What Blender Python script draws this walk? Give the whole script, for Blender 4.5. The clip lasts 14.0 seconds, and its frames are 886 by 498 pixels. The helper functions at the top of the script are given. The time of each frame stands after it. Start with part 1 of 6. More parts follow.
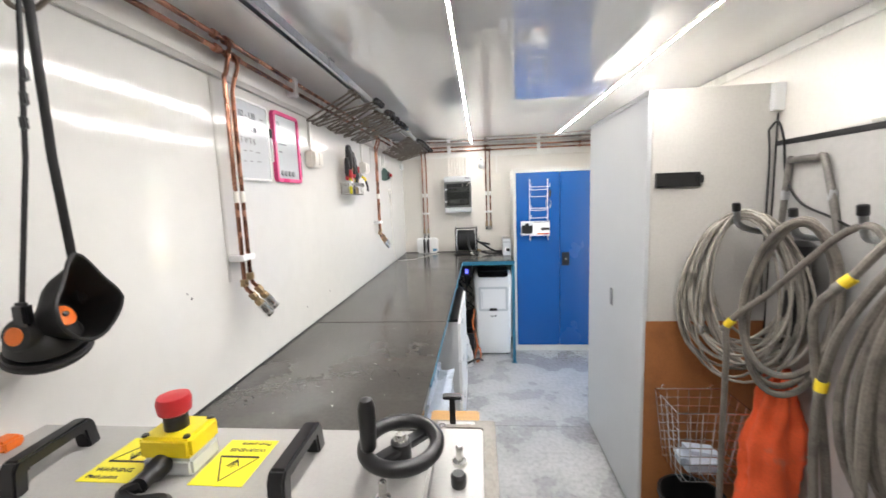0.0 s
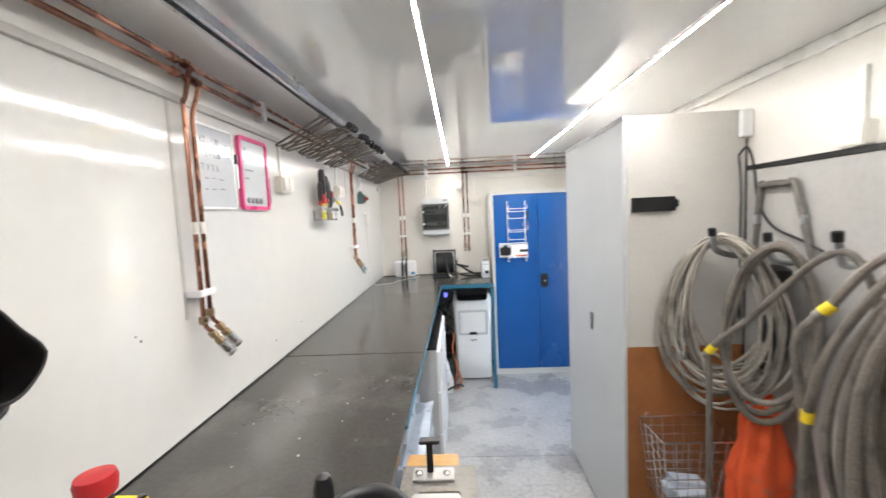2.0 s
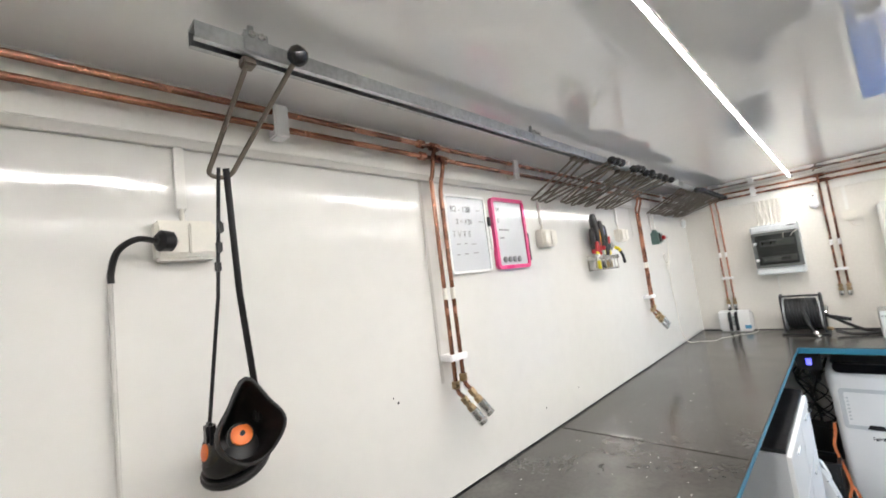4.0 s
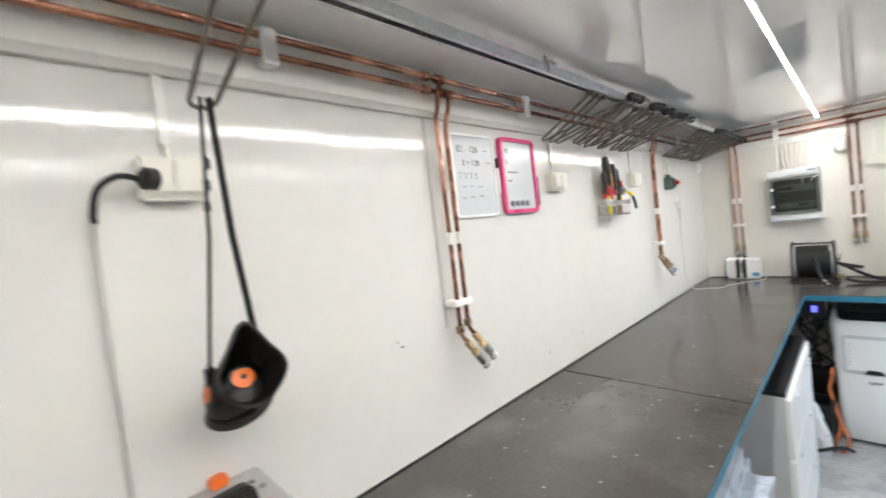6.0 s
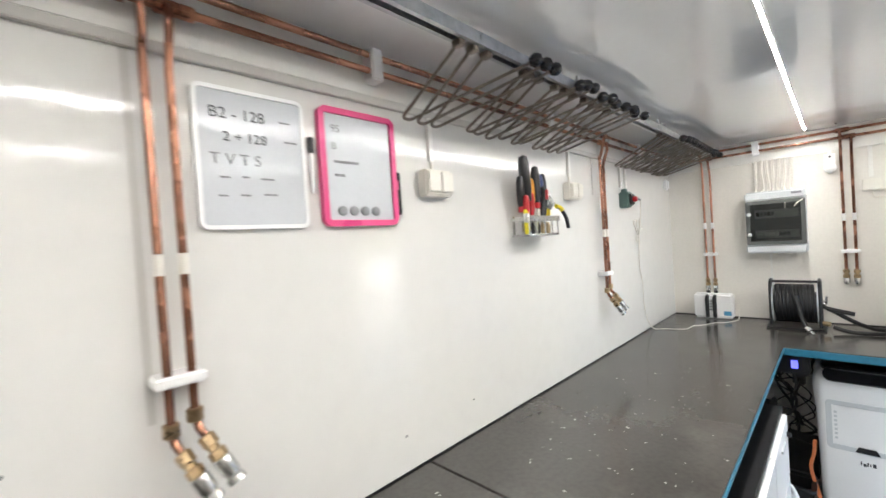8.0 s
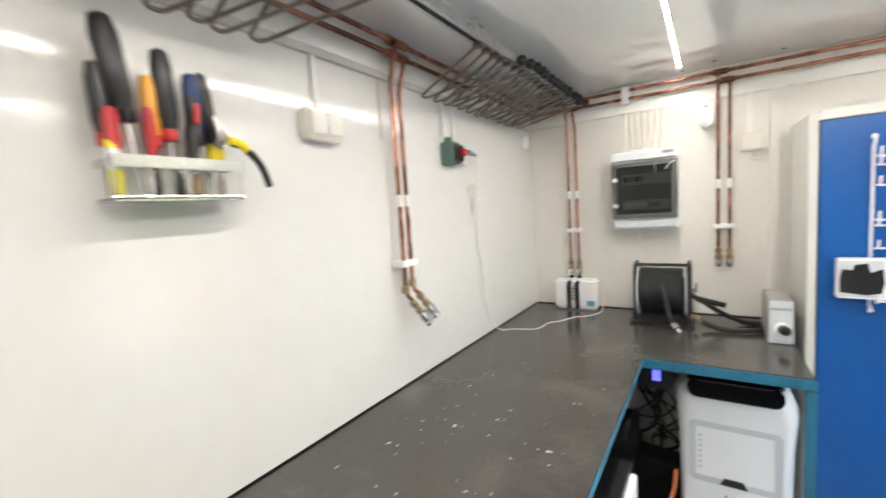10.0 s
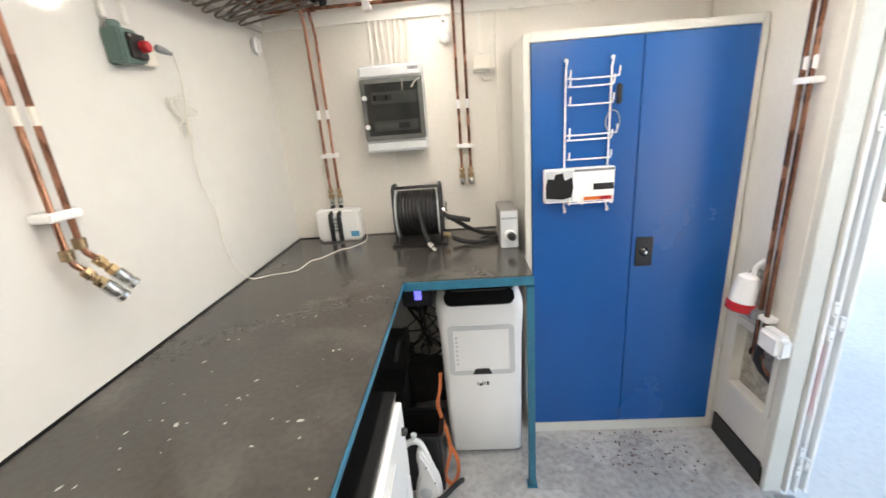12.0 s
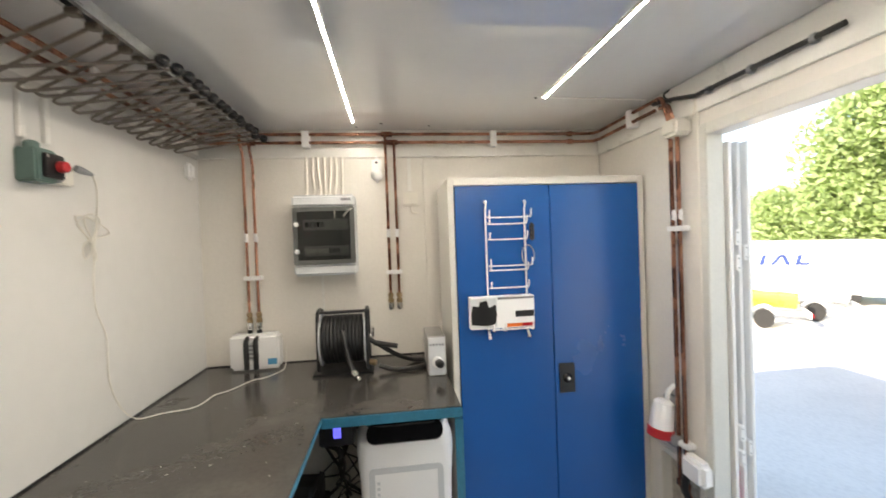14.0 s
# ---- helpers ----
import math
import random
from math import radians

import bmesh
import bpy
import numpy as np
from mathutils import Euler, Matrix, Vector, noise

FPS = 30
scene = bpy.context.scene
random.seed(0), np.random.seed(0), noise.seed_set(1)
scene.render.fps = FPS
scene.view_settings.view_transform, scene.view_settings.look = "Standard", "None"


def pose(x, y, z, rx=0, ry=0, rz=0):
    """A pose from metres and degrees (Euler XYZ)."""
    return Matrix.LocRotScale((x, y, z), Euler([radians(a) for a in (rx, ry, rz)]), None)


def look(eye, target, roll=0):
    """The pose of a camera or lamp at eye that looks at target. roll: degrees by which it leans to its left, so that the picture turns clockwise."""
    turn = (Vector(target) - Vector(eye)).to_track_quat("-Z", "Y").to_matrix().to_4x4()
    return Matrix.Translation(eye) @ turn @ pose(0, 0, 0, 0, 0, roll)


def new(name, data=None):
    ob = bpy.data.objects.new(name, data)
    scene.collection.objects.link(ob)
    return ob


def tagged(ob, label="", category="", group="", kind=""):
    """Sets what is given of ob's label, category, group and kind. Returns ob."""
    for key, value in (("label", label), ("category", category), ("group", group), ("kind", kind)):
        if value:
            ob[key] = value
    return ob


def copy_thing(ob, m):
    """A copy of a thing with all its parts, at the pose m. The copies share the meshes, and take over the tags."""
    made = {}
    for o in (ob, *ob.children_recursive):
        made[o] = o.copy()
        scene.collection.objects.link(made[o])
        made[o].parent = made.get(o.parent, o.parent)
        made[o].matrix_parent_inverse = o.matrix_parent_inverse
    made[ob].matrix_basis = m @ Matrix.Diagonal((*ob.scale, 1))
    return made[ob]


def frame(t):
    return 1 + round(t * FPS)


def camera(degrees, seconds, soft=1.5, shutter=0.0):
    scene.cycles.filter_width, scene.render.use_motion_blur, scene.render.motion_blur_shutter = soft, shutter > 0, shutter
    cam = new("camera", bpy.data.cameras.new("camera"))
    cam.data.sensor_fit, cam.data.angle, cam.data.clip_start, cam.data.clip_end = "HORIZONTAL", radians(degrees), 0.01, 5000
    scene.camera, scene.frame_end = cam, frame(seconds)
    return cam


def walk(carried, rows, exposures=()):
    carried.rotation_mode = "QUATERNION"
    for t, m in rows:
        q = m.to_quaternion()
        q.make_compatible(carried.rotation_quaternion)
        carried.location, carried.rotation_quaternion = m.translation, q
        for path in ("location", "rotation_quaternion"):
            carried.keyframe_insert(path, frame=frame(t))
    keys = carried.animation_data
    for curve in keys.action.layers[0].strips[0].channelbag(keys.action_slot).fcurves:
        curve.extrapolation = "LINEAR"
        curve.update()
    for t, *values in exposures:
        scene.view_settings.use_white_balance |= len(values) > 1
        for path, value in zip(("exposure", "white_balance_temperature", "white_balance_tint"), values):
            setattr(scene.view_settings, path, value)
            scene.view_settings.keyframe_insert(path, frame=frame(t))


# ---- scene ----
cam = camera(95.3, 14.0, shutter=0.5)
PATH = [
    (0, (0.895, 0.474, 1.693), (0.706, 2.448, 1.439), -2.1),
    (0.5, (0.889, 0.482, 1.706), (0.597, 2.455, 1.549), -2.5),
    (1, (0.904, 0.507, 1.726), (0.848, 2.505, 1.664), -1.9),
    (1.5, (0.899, 0.518, 1.727), (0.957, 2.514, 1.621), -2.0),
    (2, (0.906, 0.542, 1.723), (0.821, 2.533, 1.56), -2.6),
    (2.5, (0.95, 0.646, 1.701), (0.428, 2.572, 1.572), -3.7),
    (3, (1.003, 0.755, 1.718), (-0.058, 2.435, 1.946), -4.0),
    (3.5, (1.031, 0.824, 1.748), (-0.239, 2.336, 2.069), -6.2),
    (3.7, (1.032, 0.842, 1.747), (-0.296, 2.313, 2.015), -6.7),
    (5.8, (0.993, 0.845, 1.751), (-0.516, 2.157, 1.751), -7.8),
    (6, (0.989, 0.882, 1.74), (-0.449, 2.27, 1.663), -6.7),
    (6.5, (0.932, 1.023, 1.733), (-0.408, 2.506, 1.669), -4.3),
    (7, (0.857, 1.217, 1.752), (-0.509, 2.678, 1.738), -3.0),
    (7.2, (0.882, 1.316, 1.756), (-0.528, 2.734, 1.731), -3.2),
    (9.3, (0.952, 2.346, 1.667), (-0.388, 3.828, 1.576), -4.6),
    (9.5, (0.947, 2.486, 1.669), (-0.375, 3.98, 1.531), -4.0),
    (10, (0.924, 2.74, 1.675), (-0.175, 4.401, 1.489), -3.8),
    (10.5, (0.882, 2.88, 1.669), (0.158, 4.737, 1.511), -2.5),
    (11, (0.919, 2.939, 1.667), (0.44, 4.862, 1.398), -3.2),
    (11.5, (0.955, 2.961, 1.656), (0.688, 4.888, 1.192), -3.8),
    (12, (0.965, 2.972, 1.644), (0.847, 4.875, 1.041), -4.5),
    (12.5, (0.989, 2.982, 1.639), (1.12, 4.909, 1.119), -4.3),
    (13, (0.983, 2.992, 1.626), (1.367, 4.919, 1.252), -2.9),
    (13.5, (0.982, 2.973, 1.647), (1.375, 4.926, 1.476), -2.3),
    (14, (0.983, 2.966, 1.662), (1.231, 4.951, 1.628), -2.1),
]
walk(cam, [(t, look(eye, target, roll)) for t, eye, target, roll in PATH],
     [(0, 2.42, 6350, 12), (3.5, 2.36, 6350, 11), (7, 2.32, 6300, 10), (9.5, 2.27, 6550, 10), (11, 2.35, 6800, 11), (12, 2.33, 7050, 12), (13, 2.1, 7250, 12), (14, 1.9, 7350, 12)])

# ---------------------------------------------------------------- world, sun, exposure
world = bpy.data.worlds.new("sky")
scene.world = world
world.use_nodes = True
wn = world.node_tree.nodes
sky = wn.new("ShaderNodeTexSky")
sky.sky_type = "NISHITA"
sky.sun_disc = False
SUN_DIR = Vector((3.0, 1.35, -1.55)).normalized()      # the way the sunlight travels
sky.sun_elevation = math.asin(-SUN_DIR.z)
sky.sun_rotation = math.atan2(-SUN_DIR.x, -SUN_DIR.y)
world.node_tree.links.new(sky.outputs[0], wn["Background"].inputs[0])
wn["Background"].inputs[1].default_value = 0.15
sun = new("sun", bpy.data.lights.new("sun", "SUN"))
sun.data.energy, sun.data.angle, sun.data.color = 5.0, radians(0.5), (1.0, 0.93, 0.82)
sun.matrix_world = look((-20, -5, 15), Vector((-20, -5, 15)) + SUN_DIR)
STRIP_POWER = 72.0

# ---------------------------------------------------------------- materials


def mat(name, base, rough=0.5, metal=0.0, vary=0.1, scale=8.0, fine=120.0, bump=0.0, dark=None, spread=0.55, coat=0.0, per_object=0.0, rough_vary=0.1, stretch=(1, 1, 1), coat_rough=0.04):
    """Principled surface with mottling at two scales, optional stains (dark) and fine relief."""
    m = bpy.data.materials.new(name)
    m.use_nodes = True
    n, l = m.node_tree.nodes, m.node_tree.links
    b = n["Principled BSDF"]
    b.inputs["Metallic"].default_value = metal
    b.inputs["Coat Weight"].default_value = coat
    b.inputs["Coat Roughness"].default_value = coat_rough
    geo = n.new("ShaderNodeNewGeometry")
    mp = n.new("ShaderNodeMapping")
    mp.inputs["Scale"].default_value = stretch
    l.new(geo.outputs["Position"], mp.inputs[0])
    big = n.new("ShaderNodeTexNoise")
    big.inputs["Scale"].default_value, big.inputs["Detail"].default_value = scale, 5
    small = n.new("ShaderNodeTexNoise")
    small.inputs["Scale"].default_value, small.inputs["Detail"].default_value = fine, 3
    l.new(mp.outputs[0], big.inputs[0]), l.new(mp.outputs[0], small.inputs[0])
    ramp = n.new("ShaderNodeValToRGB")
    lo = dark if dark else tuple(c * (1 - vary) for c in base)
    ramp.color_ramp.elements[0].position, ramp.color_ramp.elements[0].color = 0.35 if not dark else spread - 0.22, (*lo, 1)
    ramp.color_ramp.elements[1].position, ramp.color_ramp.elements[1].color = 0.65 if not dark else spread, (*base, 1)
    l.new(big.outputs["Fac"], ramp.inputs[0])
    mix = n.new("ShaderNodeMix")
    mix.data_type, mix.blend_type = "RGBA", "MULTIPLY"
    mix.inputs[0].default_value = min(1.0, vary * 2)
    r2 = n.new("ShaderNodeValToRGB")
    r2.color_ramp.elements[0].position, r2.color_ramp.elements[0].color = 0.3, (0.6, 0.6, 0.6, 1)
    r2.color_ramp.elements[1].position = 0.6
    l.new(small.outputs["Fac"], r2.inputs[0])
    l.new(ramp.outputs[0], mix.inputs[6]), l.new(r2.outputs[0], mix.inputs[7])
    out = mix.outputs[2]
    if per_object:
        inf, hs = n.new("ShaderNodeObjectInfo"), n.new("ShaderNodeHueSaturation")
        mr = n.new("ShaderNodeMapRange")
        mr.inputs[3].default_value, mr.inputs[4].default_value = 1 - per_object, 1 + per_object
        l.new(inf.outputs["Random"], mr.inputs[0]), l.new(mr.outputs[0], hs.inputs["Value"]), l.new(out, hs.inputs["Color"])
        out = hs.outputs[0]
    l.new(out, b.inputs["Base Color"])
    rr = n.new("ShaderNodeMapRange")
    rr.inputs[1].default_value, rr.inputs[2].default_value = 0.3, 0.7
    rr.inputs[3].default_value, rr.inputs[4].default_value = max(0.02, rough - rough_vary * 0.5), min(1, rough + rough_vary * 0.5)
    l.new(big.outputs["Fac"], rr.inputs[0]), l.new(rr.outputs[0], b.inputs["Roughness"])
    if bump:
        bp = n.new("ShaderNodeBump")
        bp.inputs["Strength"].default_value, bp.inputs["Distance"].default_value = bump, 0.004
        l.new(small.outputs["Fac"], bp.inputs["Height"]), l.new(bp.outputs[0], b.inputs["Normal"])
    return m


def emitter(name, colour, strength):
    m = bpy.data.materials.new(name)
    m.use_nodes = True
    b = m.node_tree.nodes["Principled BSDF"]
    b.inputs["Base Color"].default_value = (0.8, 0.8, 0.8, 1)
    b.inputs["Emission Color"].default_value, b.inputs["Emission Strength"].default_value = (*colour, 1), strength
    return m


def clear(name, tint, rough=0.03):
    """Thin tinted plastic or glass: part see-through, with a glossy face."""
    m = bpy.data.materials.new(name)
    m.use_nodes = True
    n, l = m.node_tree.nodes, m.node_tree.links
    tr, gl, mx, fr = n.new("ShaderNodeBsdfTransparent"), n.new("ShaderNodeBsdfGlossy"), n.new("ShaderNodeMixShader"), n.new("ShaderNodeFresnel")
    tr.inputs[0].default_value = (*tint, 1)
    gl.inputs["Roughness"].default_value = rough
    l.new(fr.outputs[0], mx.inputs[0]), l.new(tr.outputs[0], mx.inputs[1]), l.new(gl.outputs[0], mx.inputs[2])
    l.new(mx.outputs[0], n["Material Output"].inputs[0])
    return m


WHITE_WALL = mat("gloss_white_panel", (0.72, 0.707, 0.68), 0.085, vary=0.03, scale=1.3, fine=14, rough_vary=0.03, bump=0.015)
BACK_WALL = mat("white_wall_paint", (0.74, 0.71, 0.655), 0.38, vary=0.05, scale=2.2, fine=60, bump=0.03)
CEIL = mat("gloss_white_ceiling", (0.86, 0.86, 0.855), 0.03, vary=0.02, scale=1.0, fine=25, rough_vary=0.01, coat=1.0, coat_rough=0.006)
TRIM = mat("white_plastic_trim", (0.78, 0.77, 0.73), 0.3, vary=0.04, scale=6)
CONCRETE = mat("worn_grey_floor", (0.50, 0.50, 0.495), 0.30, vary=0.36, scale=2.6, fine=34, bump=0.35, rough_vary=0.3, coat=0.15, coat_rough=0.3)
TOP = mat("dark_laminate_worktop", (0.098, 0.092, 0.084), 0.19, vary=0.2, scale=3.4, fine=60, dark=(0.058, 0.054, 0.049), spread=0.72, rough_vary=0.12, bump=0.025)
TEAL = mat("teal_blue_paint", (0.02, 0.16, 0.26), 0.4, vary=0.2, scale=14, fine=90, bump=0.05)
COPPER = mat("aged_copper", (0.46, 0.225, 0.145), 0.26, 1.0, vary=0.18, scale=9, fine=160, dark=(0.25, 0.115, 0.075), spread=0.62, rough_vary=0.15)
BRASS = mat("brass", (0.50, 0.37, 0.22), 0.3, 1.0, vary=0.2, scale=40)
CHROME = mat("nickel_plated", (0.72, 0.71, 0.69), 0.22, 1.0, vary=0.12, scale=30)
ZINC = mat("galvanised_steel", (0.55, 0.57, 0.58), 0.32, 1.0, vary=0.18, scale=30, fine=90)
WIRE = mat("grey_hook_wire", (0.20, 0.17, 0.14), 0.36, 0.7, vary=0.2, scale=30, fine=200)
BLACK = mat("black_plastic", (0.008, 0.008, 0.009), 0.33, vary=0.2, scale=20, fine=180, bump=0.04)
RUBBER = mat("black_rubber", (0.009, 0.009, 0.0095), 0.5, vary=0.25, scale=25, fine=220, bump=0.08)
BALL = mat("black_ball_knob", (0.01, 0.01, 0.012), 0.12, vary=0.1)
WHITEP = mat("white_plastic", (0.85, 0.85, 0.845), 0.3, vary=0.015, scale=7, rough_vary=0.03)
CREAM = mat("cream_plastic", (0.76, 0.73, 0.66), 0.35, vary=0.04, scale=9)
GREYP = mat("light_grey_plastic", (0.60, 0.62, 0.63), 0.35, vary=0.04, scale=9)
MIDGREY = mat("mid_grey_plastic", (0.27, 0.28, 0.29), 0.4, vary=0.08, scale=9)
SMOKE = clear("smoked_cover", (0.62, 0.63, 0.62))
SMOKE_EDGE = mat("smoked_door_edge", (0.10, 0.105, 0.10), 0.25, vary=0.05)
# this grey also paints shadow lines along the wall trim and panel joints
GREYBAND = mat("grey_joint_and_shade", (0.55, 0.535, 0.505), 0.35, vary=0.05, scale=4)
HOSEPANEL = mat("pale_grey_side_panel", (0.42, 0.41, 0.39), 0.33, vary=0.08, scale=3, fine=40)
TUBEGREY = mat("worn_grey_tube", (0.22, 0.205, 0.185), 0.4, 0.4, vary=0.3, scale=18)
BLUE = mat("blue_powder_coat", (0.003, 0.082, 0.315), 0.27, vary=0.02, scale=1.5, fine=240, bump=0.015, rough_vary=0.015)
CABGREY = mat("cream_grey_enamel", (0.66, 0.65, 0.60), 0.35, vary=0.06, scale=4)
LOCKGREY = mat("grey_locker_enamel", (0.56, 0.575, 0.585), 0.34, vary=0.05, scale=3, fine=160, bump=0.02)
LOCKEND = mat("grey_board_face", (0.55, 0.53, 0.495), 0.45, vary=0.07, scale=3, fine=90, bump=0.03)
BROWN = mat("brown_hardboard", (0.33, 0.125, 0.04), 0.55, vary=0.14, scale=6, fine=140, bump=0.08, dark=(0.24, 0.09, 0.03), spread=0.48)
STEELP = mat("brushed_panel", (0.42, 0.41, 0.39), 0.4, 0.55, vary=0.12, scale=4, fine=50)
HOSE = mat("dusty_grey_hose", (0.17, 0.150, 0.126), 0.55, vary=0.35, scale=11, fine=120, dark=(0.060, 0.053, 0.045), spread=0.5, bump=0.12, per_object=0.2)
HOSE_PALE = mat("pale_grey_hose", (0.30, 0.275, 0.235), 0.42, vary=0.3, scale=14, fine=170, dark=(0.13, 0.118, 0.10), spread=0.50, bump=0.08, per_object=0.3)
YELLOW = mat("yellow_tape", (0.78, 0.58, 0.02), 0.4, vary=0.1, scale=30)
ORANGE = mat("orange_cloth", (0.78, 0.10, 0.025), 0.7, vary=0.2, scale=12, fine=200, dark=(0.42, 0.16, 0.11), spread=0.40, bump=0.2)
ORANGE_P = mat("orange_plastic", (0.80, 0.17, 0.02), 0.35, vary=0.08)
RED = mat("red_plastic", (0.46, 0.016, 0.022), 0.3, vary=0.06)
PINK = mat("pink_plastic", (0.72, 0.06, 0.22), 0.3, vary=0.05)
BOARD = mat("whiteboard_face", (0.60, 0.62, 0.65), 0.14, vary=0.03, scale=6)
INK = mat("marker_ink", (0.06, 0.06, 0.07), 0.6, vary=0.3, scale=60)
INKGREY = mat("faded_ink", (0.28, 0.28, 0.30), 0.6, vary=0.3, scale=60)
ORANGE_Y = mat("amber_plastic", (0.80, 0.36, 0.03), 0.3, vary=0.06)
STRAP = mat("faded_orange_webbing", (0.58, 0.15, 0.04), 0.7, vary=0.3, scale=20, fine=200, bump=0.1)
YELP = mat("yellow_switch_plastic", (0.80, 0.62, 0.015), 0.35, vary=0.05)
YLABEL = mat("yellow_warning_label", (0.82, 0.72, 0.03), 0.4, vary=0.05)
MACH = mat("grey_machine_enamel", (0.37, 0.36, 0.345), 0.33, vary=0.06, scale=5, fine=200, bump=0.02)
MSTEEL = mat("dirty_bare_steel", (0.22, 0.205, 0.185), 0.5, 0.5, vary=0.3, scale=14, fine=80, dark=(0.18, 0.15, 0.12), spread=0.5, bump=0.1)
WOODTAPE = mat("varnished_timber", (0.55, 0.30, 0.08), 0.45, vary=0.2, scale=6, fine=60, stretch=(1, 6, 6))
PLY = mat("speckled_board", (0.50, 0.46, 0.38), 0.7, vary=0.35, scale=30, fine=120, bump=0.2)
GREEN = mat("grey_green_box", (0.10, 0.17, 0.15), 0.42, vary=0.08)
NAVY = mat("navy_fabric", (0.03, 0.05, 0.16), 0.8, vary=0.2, scale=25, bump=0.2)
BLUEBAG = mat("pale_bag_plastic", (0.55, 0.62, 0.72), 0.3, vary=0.2, scale=9)
SCREEN = emitter("blue_display", (0.03, 0.03, 1.0), 0.4)
LED = emitter("led_strip_light", (1.0, 0.965, 0.91), STRIP_POWER)
GRAVEL = mat("pale_gravel_yard", (0.71, 0.68, 0.63), 0.9, vary=0.12, scale=0.7, fine=30, bump=0.15)


def foliage(name, base):
    """Leaf surface that lets part of the sunlight through."""
    m = mat(name, base, 0.5, vary=0.3, scale=1.6, fine=9)
    n, l = m.node_tree.nodes, m.node_tree.links
    tl, mx = n.new("ShaderNodeBsdfTranslucent"), n.new("ShaderNodeMixShader")
    tl.inputs[0].default_value = (base[0] * 1.5, base[1] * 1.5, base[2], 1)
    mx.inputs[0].default_value = 0.45
    l.new(n["Principled BSDF"].outputs[0], mx.inputs[1]), l.new(tl.outputs[0], mx.inputs[2])
    l.new(mx.outputs[0], n["Material Output"].inputs[0])
    return m


LEAF = foliage("leaf_green", (0.31, 0.40, 0.20))
LEAF2 = foliage("far_leaf_green", (0.27, 0.31, 0.13))
BARK = mat("bark", (0.16, 0.12, 0.09), 0.85, vary=0.3, scale=10, bump=0.4)
VANW = mat("white_van_paint", (0.78, 0.79, 0.80), 0.25, vary=0.03, coat=0.5)
GLASSD = mat("dark_window_glass", (0.02, 0.025, 0.03), 0.05, vary=0.05)
SKIY = mat("yellow_hull", (0.60, 0.46, 0.06), 0.3, vary=0.05, coat=0.4)
VBLUE = mat("blue_lettering", (0.012, 0.035, 0.15), 0.4)
FLECK = mat("paint_flecks", (0.36, 0.35, 0.32), 0.6, vary=0.3, scale=90)

# ---------------------------------------------------------------- mesh helpers
ORG = {}


def thing(name, loc, label, category, group="", kind=""):
    e = new(name)
    e.empty_display_size = 0.05
    e.location = loc
    ORG[e.name] = Vector(loc)
    return tagged(e, label, category, group, kind)


def finish(bm, name, material, smooth=None):
    me = bpy.data.meshes.new(name)
    bmesh.ops.recalc_face_normals(bm, faces=bm.faces[:])
    if smooth is not None:
        for f in bm.faces:
            f.smooth = True
        lim = radians(smooth)
        for e in bm.edges:
            if len(e.link_faces) == 2 and e.calc_face_angle() > lim:
                e.smooth = False
    bm.to_mesh(me)
    bm.free()
    me.materials.append(material)
    return me


def part(name, bm, material, parent, label="", smooth=35):
    """One mesh, drawn in world metres, as a part of a thing or of a part."""
    o = ORG[parent.name]
    bmesh.ops.translate(bm, verts=bm.verts[:], vec=-o)
    ob = new(name, finish(bm, name, material, smooth))
    ob.parent = parent
    ORG[ob.name] = o
    return tagged(ob, label)


def solid(name, bm, material, label, category, group="", kind="", smooth=35):
    """A thing that is one mesh."""
    ob = new(name, finish(bm, name, material, smooth))
    ORG[ob.name] = Vector((0, 0, 0))
    return tagged(ob, label, category, group, kind)


def box(x0, x1, y0, y1, z0, z1, bevel=0.0, bm=None, m=None, segs=2):
    out = bm or bmesh.new()
    b = bmesh.new()
    bmesh.ops.create_cube(b, size=1.0)
    for v in b.verts:
        v.co = Vector(((x0 + x1) / 2 + v.co.x * (x1 - x0), (y0 + y1) / 2 + v.co.y * (y1 - y0), (z0 + z1) / 2 + v.co.z * (z1 - z0)))
    if bevel:
        bmesh.ops.bevel(b, geom=b.edges[:] + b.verts[:], offset=bevel, segments=segs, affect="EDGES", clamp_overlap=True)
    if m is not None:
        bmesh.ops.transform(b, matrix=m, verts=b.verts[:])
    return merge(out, b)


def merge(out, b):
    me = bpy.data.meshes.new("tmp")
    b.to_mesh(me)
    b.free()
    out.from_mesh(me)
    bpy.data.meshes.remove(me)
    return out


def spline(pts, steps=6):
    """Catmull-Rom through the points."""
    p = [Vector(q) for q in pts]
    p = [p[0] * 2 - p[1]] + p + [p[-1] * 2 - p[-2]]
    out = []
    for i in range(1, len(p) - 2):
        a, b, c, d = p[i - 1:i + 3]
        for k in range(steps):
            t = k / steps
            out.append(0.5 * ((2 * b) + (c - a) * t + (2 * a - 5 * b + 4 * c - d) * t * t + (3 * b - a - 3 * c + d) * t ** 3))
    return out + [p[-2]]


